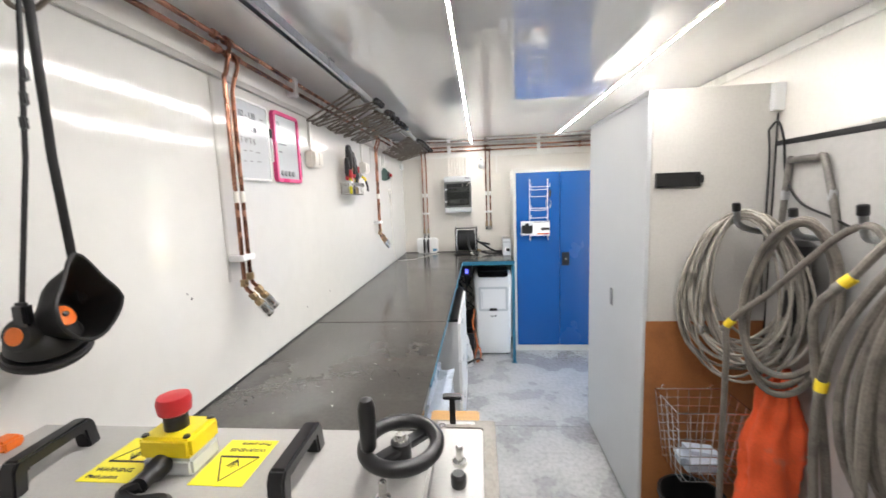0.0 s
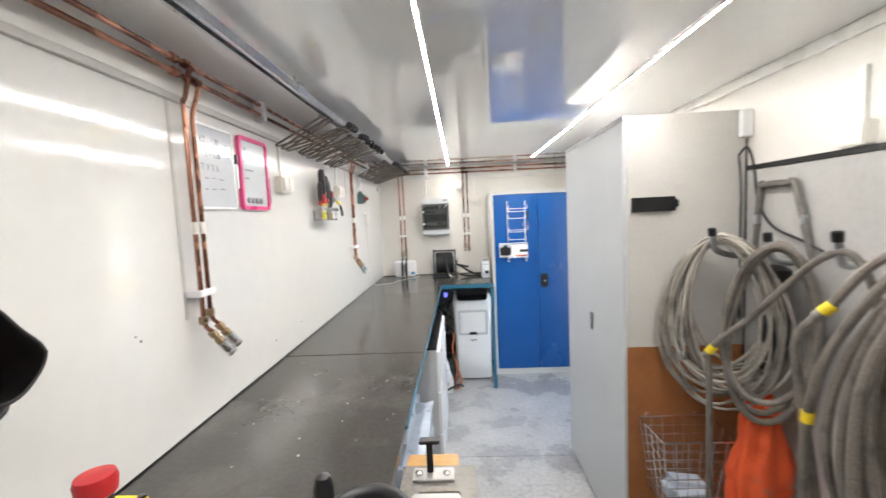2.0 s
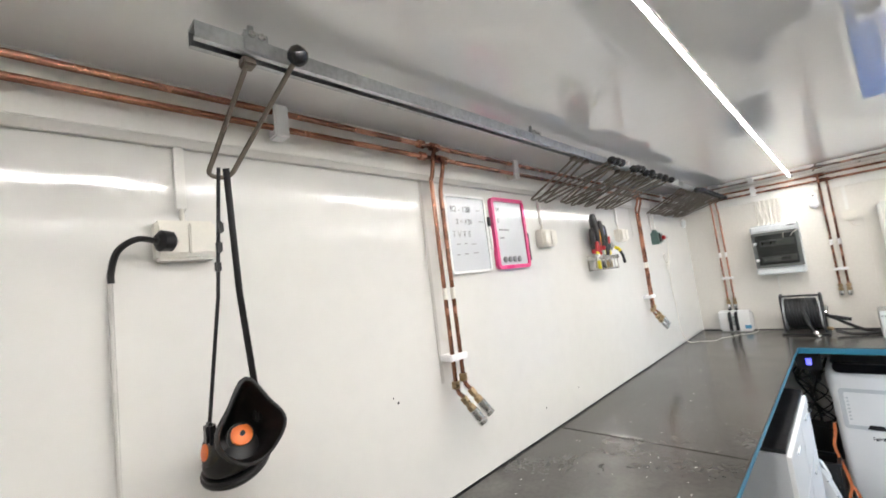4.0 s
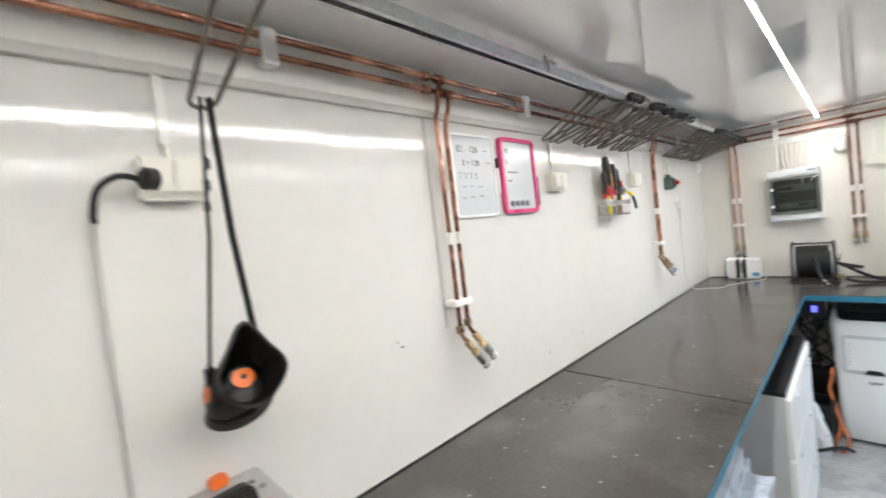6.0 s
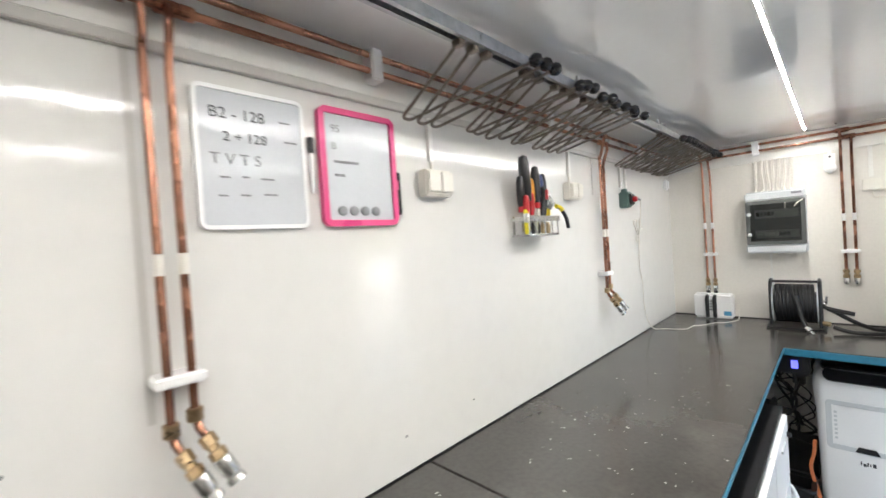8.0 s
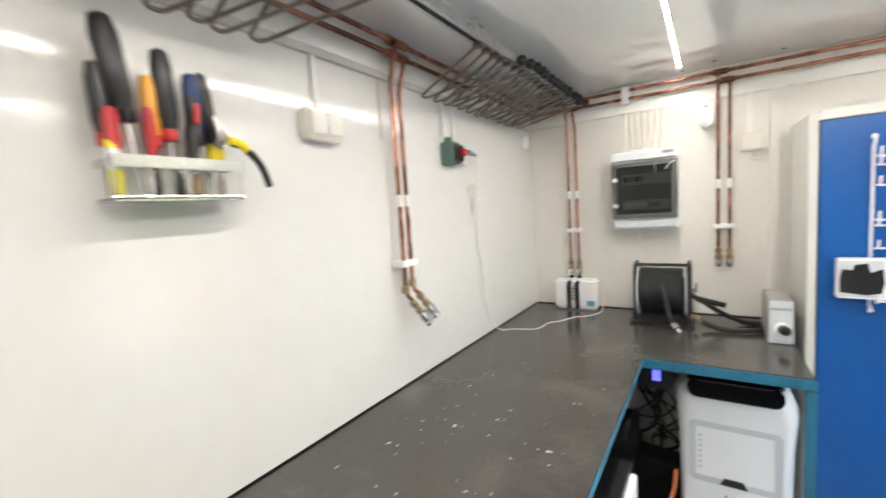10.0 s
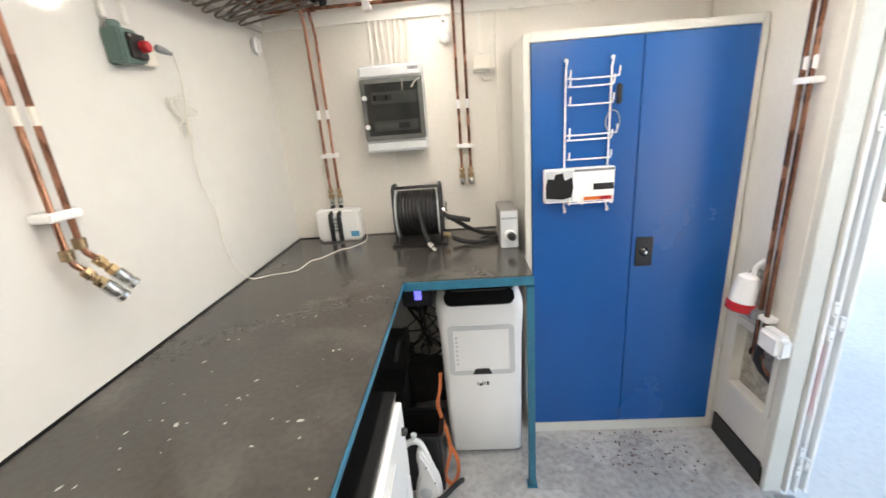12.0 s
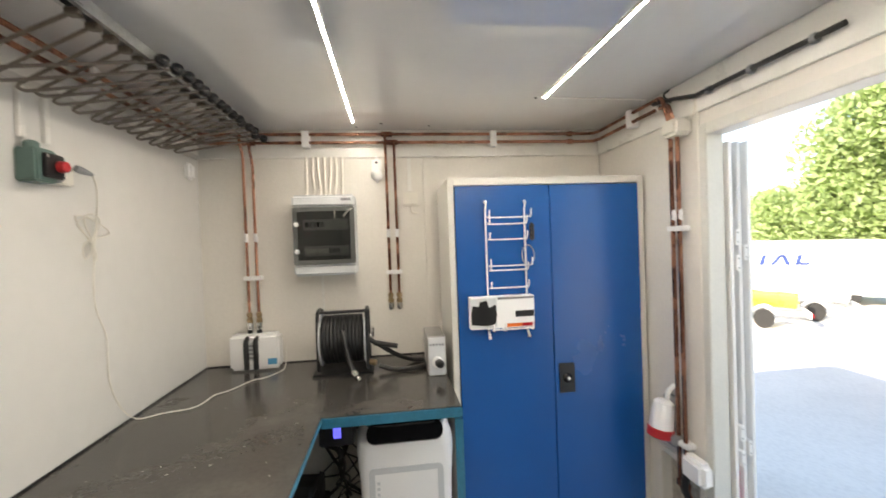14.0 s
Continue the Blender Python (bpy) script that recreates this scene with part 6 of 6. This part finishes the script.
def machine():
    t = thing("cutting_machine", (0.45, 0.8, 0.6), "grey bench machine with handwheel and warning labels", "machine")
    x0, x1, y0, y1 = 0.008, 0.808, 0.72, 1.165
    part("lid", box(x0, x1, y0, y1, MZ - 0.05, MZ, 0.006), MACH, t, "grey enamelled lid")
    part("casing", box(x0 + 0.01, x1 - 0.01, y0 + 0.01, y1 - 0.01, TZ + 0.002, MZ - 0.051, 0.006), MACH, t)
    part("side_plate", box(x1 + 0.002, x1 + 0.082, y0, y1 + 0.01, MZ - 0.030, MZ - 0.001, 0.003), MACH, t, "grey slide plate")
    part("rough_edge", box(x1 + 0.0825, x1 + 0.100, y0, y1 + 0.02, MZ - 0.034, MZ + 0.002, 0.004), MSTEEL, t, "dirty bare steel ledge")
    part("rough_edge", box(x1 + 0.010, x1 + 0.082, y1 + 0.0105, y1 + 0.026, MZ - 0.030, MZ - 0.002, 0.003), MSTEEL, t)
    # two angular grab handles
    grab = [(0, 0), (0.004, 0.043), (0.014, 0.055), (0.138, 0.055), (0.150, 0.043), (0.158, 0), (0.132, 0), (0.126, 0.034), (0.028, 0.034), (0.024, 0)]
    for hx, turn in ((0.178, 0.10), (0.602, 0.02)):
        m = Matrix.Translation((hx, 1.035, MZ + 0.0003)) @ Matrix.Rotation(turn, 4, "Z") @ Matrix(((0, 0, 1, -0.013), (1, 0, 0, -0.079), (0, 1, 0, 0), (0, 0, 0, 1)))
        bm = plate(grab, 0.026, m)
        bmesh.ops.bevel(bm, geom=bm.edges[:], offset=0.0035, segments=2, affect="EDGES", clamp_overlap=True)
        part("handle", bm, BLACK, t, "black grab handle")
    # emergency stop box
    ex, ey = 0.391, 1.056
    part("switch_base", box(ex - 0.042, ex + 0.042, ey - 0.036, ey + 0.034, MZ + 0.0003, MZ + 0.030, 0.005), GREYP, t, "grey switch base")
    sb = part("switch_cover", box(ex - 0.044, ex + 0.044, ey - 0.038, ey + 0.036, MZ + 0.0305, MZ + 0.066, 0.006), YELP, t, "yellow switch cover")
    for dx in (-0.035, 0.035):
        for dy in (-0.029, 0.027):
            part("screw", lathe([(0.006, 0), (0.005, 0.003)], (ex + dx, ey + dy, MZ + 0.0655), (0, 0, 1), 10), BLACK, sb)
    part("button_collar", lathe([(0.018, 0), (0.018, 0.022), (0.016, 0.024)], (ex, ey - 0.005, MZ + 0.068), (0, 0, 1), 20), BLACK, sb)
    part("stop_button", lathe([(0.016, 0.022), (0.024, 0.028), (0.026, 0.046), (0.0235, 0.054), (0.004, 0.056)], (ex, ey - 0.005, MZ + 0.068), (0, 0, 1), 24), RED, sb, "red emergency stop button")
    part("gland", lathe([(0.017, 0), (0.017, 0.02), (0.012, 0.028), (0.012, 0.05)], (ex - 0.005, ey - 0.036, MZ + 0.024), (0.1, -1, 0), 14), BLACK, t, "black cable gland")
    part("lead", tube(spline([(ex - 0.002, ey - 0.080, MZ + 0.022), (ex - 0.022, ey - 0.092, MZ + 0.016), (ex + 0.005, ey - 0.104, MZ + 0.012), (ex + 0.045, ey - 0.098, MZ + 0.012), (ex + 0.06, ey - 0.12, MZ + 0.010)], 5), 0.010, 8), BLACK, t)
    # warning labels, read from the far side
    for lx, ly, turn in ((0.291, 1.062, 0.0), (0.480, 1.062, math.pi)):
        lb = part("warning_label", box(lx - 0.0445, lx + 0.0445, ly - 0.058, ly + 0.058, MZ + 0.0004, MZ + 0.0012), YLABEL, t, "yellow pinch point warning label")
        m = Matrix.Translation((lx, ly, MZ + 0.0016)) @ Matrix.Rotation(turn, 4, "Z")
        tri = []
        for k in range(3):
            a, c = math.pi / 2 + k * 2.0944, math.pi / 2 + (k + 1) * 2.0944
            tri.append((Vector((0.039 * math.cos(a), 0.039 * math.sin(a), 0)), Vector((0.039 * math.cos(c), 0.039 * math.sin(c), 0))))
        for p, q in tri:
            part("triangle_side", tube([m @ (p + Vector((0, 0.010, 0))), m @ (q + Vector((0, 0.010, 0)))], 0.0022, 4, flat=0.3), INK, lb)
        for k in range(5):
            a = 0.9 + 0.35 * k
            part("pictogram", tube([m @ Vector((0.0, -0.004, 0)), m @ Vector((0.016 * math.cos(a), 0.001 + 0.016 * math.sin(a), 0))], 0.002, 4, flat=0.3), INK, lb)
        words("wording", "WARNING", 0.0135, m @ Matrix.Translation((-0.036, -0.034, 0)), INK, lb)
        words("wording", "Pinch points", 0.011, m @ Matrix.Translation((-0.036, -0.050, 0)), INK, lb)
    # handwheel
    c = Vector((0.764, 1.046, MZ + 0.050))
    wh = part("handwheel", tube([c + Vector((0.056 * math.cos(a), 0.056 * math.sin(a), 0.004 * math.sin(a))) for a in [2 * math.pi * i / 32 for i in range(32)]], 0.0115, 12, closed=True), BLACK, t, "black handwheel")
    part("spoke", box(-0.053, 0.053, -0.012, 0.012, -0.006, 0.006, 0.003, m=Matrix.Translation(c + Vector((0, 0, -0.006))) @ Matrix.Rotation(0.9, 4, "Z")), BLACK, wh)
    part("hub", lathe([(0.016, -0.03), (0.016, 0.004), (0.012, 0.006)], c, (0, 0, 1), 20), BLACK, wh)
    part("washer", lathe([(0.012, 0.005), (0.012, 0.009)], c, (0, 0, 1), 18), CHROME, wh)
    part("nut", lathe([(0.008, 0.009), (0.008, 0.016), (0.004, 0.018)], c, (0, 0, 1), 6), CHROME, wh)
    part("axle", lathe([(0.012, -0.050), (0.012, -0.028)], c, (0, 0, 1), 12), CHROME, wh)
    part("grip", lathe([(0.009, 0.008), (0.0115, 0.012), (0.0128, 0.05), (0.0128, 0.075), (0.009, 0.087), (0.002, 0.090)], c + Vector((-0.042, -0.030, 0.0)), (0.0, 0.0, 1), 16), BLACK, wh, "black crank grip")
    # studs on the slide plate
    for x, y, zb in ((0.852, 1.073, MZ - 0.001), (0.745, 0.995, MZ - 0.006)):
        part("stud", lathe([(0.012, 0), (0.012, 0.006), (0.006, 0.008), (0.006, 0.03), (0.004, 0.032)], (x, y, zb), (0, 0, 1), 8), CHROME, t)
    part("cap_nut", lathe([(0.011, 0), (0.012, 0.004), (0.012, 0.016), (0.009, 0.02)], (0.853, 1.024, MZ - 0.001), (0, 0, 1), 14), BLACK, t)
    part("oil_can", box(0.010, 0.046, 1.062, 1.098, MZ + 0.0004, MZ + 0.022, 0.005), ORANGE_P, t, "orange plastic block")
    part("screw", lathe([(0.007, 0), (0.006, 0.004)], (0.075, 1.13, MZ), (0, 0, 1), 10), MSTEEL, t)
    part("screw", lathe([(0.007, 0), (0.006, 0.004)], (0.11, 1.14, MZ), (0, 0, 1), 10), MSTEEL, t)


machine()


def feed_stop():
    """Steel bracket and timber at the end of the bench frame."""
    t = thing("machine_stand", (0.82, 1.4, 0.0), "bare steel machine stand with a bolted T-shaped stop", "stand")
    part("table_plate", box(0.712, 0.925, 0.8, 1.69, 0.962, 0.982, 0.003), MSTEEL, t)
    part("timber", box(0.715, 0.875, 1.695, 1.76, 0.935, 0.975, 0.004), WOODTAPE, t, "varnished timber strip")
    part("leg", box(0.86, 0.90, 1.52, 1.56, 0.0, 0.9615, 0.003), MSTEEL, t)
    part("leg", box(0.86, 0.90, 0.85, 0.89, 0.0, 0.9615, 0.003), MSTEEL, t)
    part("base", box(0.745, 0.862, 1.61, 1.668, 0.9822, 0.990, 0.002), STEELP, t, "steel stop base")
    part("post", box(0.785, 0.803, 1.640, 1.655, 0.9902, 1.078, 0.002), BLACK, t, "black T-shaped stop")
    part("cross", box(0.765, 0.824, 1.632, 1.662, 1.0782, 1.088, 0.003), BLACK, t)
    for x in (0.762, 0.842):
        part("bolt", lathe([(0.011, 0), (0.011, 0.007), (0.006, 0.009)], (x, 1.635, 0.990), (0, 0, 1), 6), CHROME, t)


feed_stop()

# ---------------------------------------------------------------- outdoors
GZ = -0.45
solid("ground", box(-300, 300, -300, 300, GZ - 0.5, GZ), GRAVEL, "pale gravel yard", "ground", kind="structure")


def leaves(c, rad, count, size, seed, flat=0.8):
    """A crown of leaf clumps: small bent quads scattered over lumpy shells."""
    rr = np.random.RandomState(seed)
    lobes = [(Vector(c) + Vector((rr.uniform(-.62, .62) * rad, rr.uniform(-.62, .62) * rad, rr.uniform(-.6, .75) * rad * flat)), rad * rr.uniform(0.28, 0.5)) for _ in range(22)]
    vs, fs = [], []
    for i in range(count):
        o, r = lobes[rr.randint(len(lobes))]
        d = Vector(rr.normal(size=3)).normalized()
        p = o + d * r * rr.uniform(0.72, 1.08)
        a = Vector(rr.normal(size=3)).normalized()
        s = a.cross(Vector(rr.normal(size=3))).normalized()
        z = size * rr.uniform(0.6, 1.4)
        k = len(vs)
        vs += [p - a * z, p + s * z * 0.5 + d * z * 0.15, p + a * z, p - s * z * 0.5 + d * z * 0.15]
        fs += [(k, k + 1, k + 2), (k, k + 2, k + 3)]
    return vs, fs


def tree(x, y, h, rad, seed, count=9000, size=0.16, material=LEAF, label="broad green leafy tree in sunlight"):
    t = thing("tree", (x, y, GZ), label, "tree", "trees")
    top = GZ + h
    part("trunk", tube([(x, y, GZ), (x + 0.1, y, GZ + h * 0.25), (x, y + 0.1, GZ + h * 0.55), (x, y, top - rad * 0.4)], [0.22, 0.17, 0.12, 0.04], 10), BARK, t)
    rr = random.Random(seed)
    for k in range(7):
        a = k * 0.9 + rr.random()
        s = Vector((x, y, GZ + h * rr.uniform(0.25, 0.6)))
        part("limb", tube([s, s + Vector((math.cos(a) * rad * 0.4, math.sin(a) * rad * 0.4, rad * 0.3)), s + Vector((math.cos(a) * rad * 0.8, math.sin(a) * rad * 0.8, rad * 0.45))], [0.08, 0.05, 0.02], 6), BARK, t)
    vs, fs = leaves((x, y, top - rad * 0.95), rad, count, size, seed)
    me = bpy.data.meshes.new("crown")
    me.from_pydata([v - Vector((x, y, GZ)) for v in vs], [], fs)
    me.materials.append(material)
    cr = new("crown", me)
    cr.parent = t


tree(21.8, 15.2, 9.6, 4.6, 1, 60000, 0.135)
tree(18.6, 13.4, 3.4, 1.9, 3, 14000, 0.10)
tree(17.2, 11.6, 2.6, 1.5, 4, 9000, 0.10)
tree(21.0, 20.5, 4.2, 2.4, 5, 12000, 0.12)
tree(29, 17, 10.5, 5.0, 2, 26000, 0.15)
for k, (x, y, h, r) in enumerate(((27, 29, 4.6, 2.8), (33, 33, 5.6, 3.4), (38, 34, 6, 3.8), (20, 34, 4.8, 3.2), (41, 27, 9, 5), (24, 38, 5, 3.4), (46, 22, 9, 5))):
    tree(x, y, h, r, 20 + k, 9000, 0.20, LEAF2, "distant green tree beyond the yard")


def wheel(c, r, w, parent, axis=(0, 1, 0)):
    ty = part("wheel", lathe([(r * 0.62, -w / 2), (r * 0.95, -w / 2), (r, -w * 0.35), (r, w * 0.35), (r * 0.95, w / 2), (r * 0.62, w / 2)], c, axis, 24), RUBBER, parent, "black tyre")
    part("rim", lathe([(r * 0.61, -w * 0.42), (r * 0.55, -w * 0.2), (0.06, -w * 0.3), (0.05, w * 0.3), (r * 0.55, w * 0.2), (r * 0.61, w * 0.42)], c, axis, 20), GREYP, ty)


def van():
    """Built along its own x axis, then turned into place."""
    t = thing("van", (0, 0, 0), "white panel van with blue lettering parked in the yard", "van")
    prof = [(-2.9, 0.35), (-2.9, 1.75), (-2.75, 2.15), (1.2, 2.2), (1.7, 2.05), (2.3, 1.35), (2.95, 1.1), (3.05, 0.7), (3.0, 0.35)]
    bm = plate(prof, 1.95, Matrix.Translation((0, 0.975, 0)) @ Matrix.Rotation(radians(90), 4, "X"))
    bmesh.ops.bevel(bm, geom=[e for e in bm.edges if e.calc_length() > 0.2], offset=0.06, segments=2, affect="EDGES")
    part("body", bm, VANW, t)
    part("side_window", box(1.05, 1.75, -0.985, 0.985, 1.4, 1.9, 0.02), GLASSD, t)
    part("bumper", box(-2.98, -2.88, -0.95, 0.95, 0.3, 0.55, 0.03), MIDGREY, t)
    part("rub_strip", box(-2.8, 2.7, -0.985, 0.985, 0.55, 0.65, 0.01), MIDGREY, t)
    for s in (-1, 1):
        part("tail_light", box(-2.93, -2.86, s * 0.87 - 0.06, s * 0.87 + 0.06, 0.95, 1.5, 0.02), RED, t, "red tail light")
        part("rear_door_window", box(-2.925, -2.87, s * 0.42 - 0.3, s * 0.42 + 0.3, 1.35, 1.85, 0.02), GLASSD, t)
        for x in (-1.9, 2.0):
            wheel((x, s * 0.86, 0.33), 0.33, 0.22, t)
    side = Matrix.Rotation(math.pi, 4, "Z") @ Matrix.Translation((0.0, -0.980, 1.36)) @ Matrix.Rotation(radians(90), 4, "X")
    strokes = ([(0.10, 0), (0.21, 0), (0.29, 0.36), (0.18, 0.36)], [(0.34, 0), (0.45, 0), (0.66, 0.36), (0.55, 0.36)], [(0.70, 0), (0.81, 0), (0.70, 0.36), (0.59, 0.36)],
               [(0.88, 0), (0.99, 0), (1.07, 0.36), (0.96, 0.36)], [(0.995, 0), (1.20, 0), (1.22, 0.09), (1.015, 0.09)])
    for q in strokes:
        part("lettering", plate(q, 0.006, side), VBLUE, t, "blue painted letter shape")
    part("green_mark", box(1.3, 1.65, 0.976, 0.990, 0.95, 1.25, 0.002), LEAF, t, "green painted mark")
    return t


v = van()
v.matrix_basis = pose(12.0, 14.2, GZ, 0, 0, 140) @ Matrix.Diagonal((1, 1, 0.82, 1))


def jet_ski(place, colour, label):
    t = thing("boat_trailer", (0, 0, 0), label, "boat trailer", "trailers")
    part("hull", tube(spline([(-1.5, 0, 0.75), (-1.0, 0, 0.78), (0.2, 0, 0.80), (1.1, 0, 0.92), (1.6, 0, 1.05)], 5), [0.32] * 8 + [0.38] * 6 + [0.32] * 4 + [0.2, 0.10, 0.04], 14, flat=0.55), colour, t)
    part("deck", tube(spline([(-1.2, 0, 0.98), (-0.2, 0, 1.10), (0.5, 0, 1.16), (1.2, 0, 1.08)], 5), [0.08] + [0.15] * 11 + [0.13, 0.10, 0.08, 0.05], 12, flat=0.8), MIDGREY, t, "grey seat and deck")
    part("handlebar", tube(spline([(0.55, -0.38, 1.36), (0.62, -0.1, 1.34), (0.62, 0.1, 1.34), (0.55, 0.38, 1.36)], 4), 0.025, 8), BLACK, t)
    part("column", tube([(0.75, 0, 1.1), (0.62, 0, 1.34)], [0.12, 0.05], 8), GREYP, t)
    for s in (-0.5, 0.5):
        part("beam", box(-1.7, 1.2, s - 0.04, s + 0.04, 0.36, 0.44, 0.01), ZINC, t)
        wheel((-0.5, s * 1.45, 0.29), 0.29, 0.17, t)
        part("mudguard", tube(spline([(-0.9, s * 1.45, 0.45), (-0.5, s * 1.45, 0.66), (-0.1, s * 1.45, 0.45)], 5), 0.11, 8, flat=0.2), GREYP, t)
        part("tail_light", box(-1.80, -1.74, s * 1.3 - 0.12, s * 1.3 + 0.12, 0.38, 0.5, 0.01), RED, t, "red light")
    part("light_board", box(-1.74, -1.70, -0.85, 0.85, 0.34, 0.54, 0.01), GREYP, t)
    part("drawbar", tube([(1.1, -0.5, 0.4), (2.3, 0, 0.42), (1.1, 0.5, 0.4)], 0.04, 8), ZINC, t)
    t.matrix_basis = place @ Matrix.Diagonal((0.62, 0.62, 0.72, 1))
    return t


jet_ski(pose(8.95, 11.3, GZ, 0, 0, 140), SKIY, "yellow jet ski on a galvanised trailer")
jet_ski(pose(10.55, 11.55, GZ, 0, 0, 138), VANW, "white jet ski on a galvanised trailer")

d = thing("steel_drum", (8.1, 6.95, GZ), "dull red steel drum standing in the yard", "drum")
part("shell", lathe([(0.36, 0.0), (0.38, 0.02), (0.38, 0.28), (0.395, 0.30), (0.38, 0.32), (0.38, 0.55), (0.395, 0.57), (0.38, 0.59), (0.38, 0.84), (0.36, 0.86)], (8.1, 6.95, GZ), (0, 0, 1), 28), mat("faded_red_paint", (0.17, 0.06, 0.05), 0.6, vary=0.2), d)
part("rim", lathe([(0.35, 0.845), (0.39, 0.845), (0.39, 0.875), (0.35, 0.875)], (8.1, 6.95, GZ), (0, 0, 1), 28), MSTEEL, d)
rd = random.Random(9)
for k in range(9):
    a, q = rd.uniform(0, 6.28), rd.uniform(0.02, 0.24)
    p = Vector((8.1 + q * math.cos(a), 6.95 + q * math.sin(a), GZ + 0.84))
    w = thing("scrap_wood", p, "charred scrap of wood heaped in the drum", "scrap", "scraps in the drum")
    part("piece", tube([p, p + Vector((rd.uniform(-0.1, 0.1), rd.uniform(-0.1, 0.1), rd.uniform(0.06, 0.14)))], rd.uniform(0.02, 0.045), 5), MSTEEL if k % 3 else WOODTAPE, w)
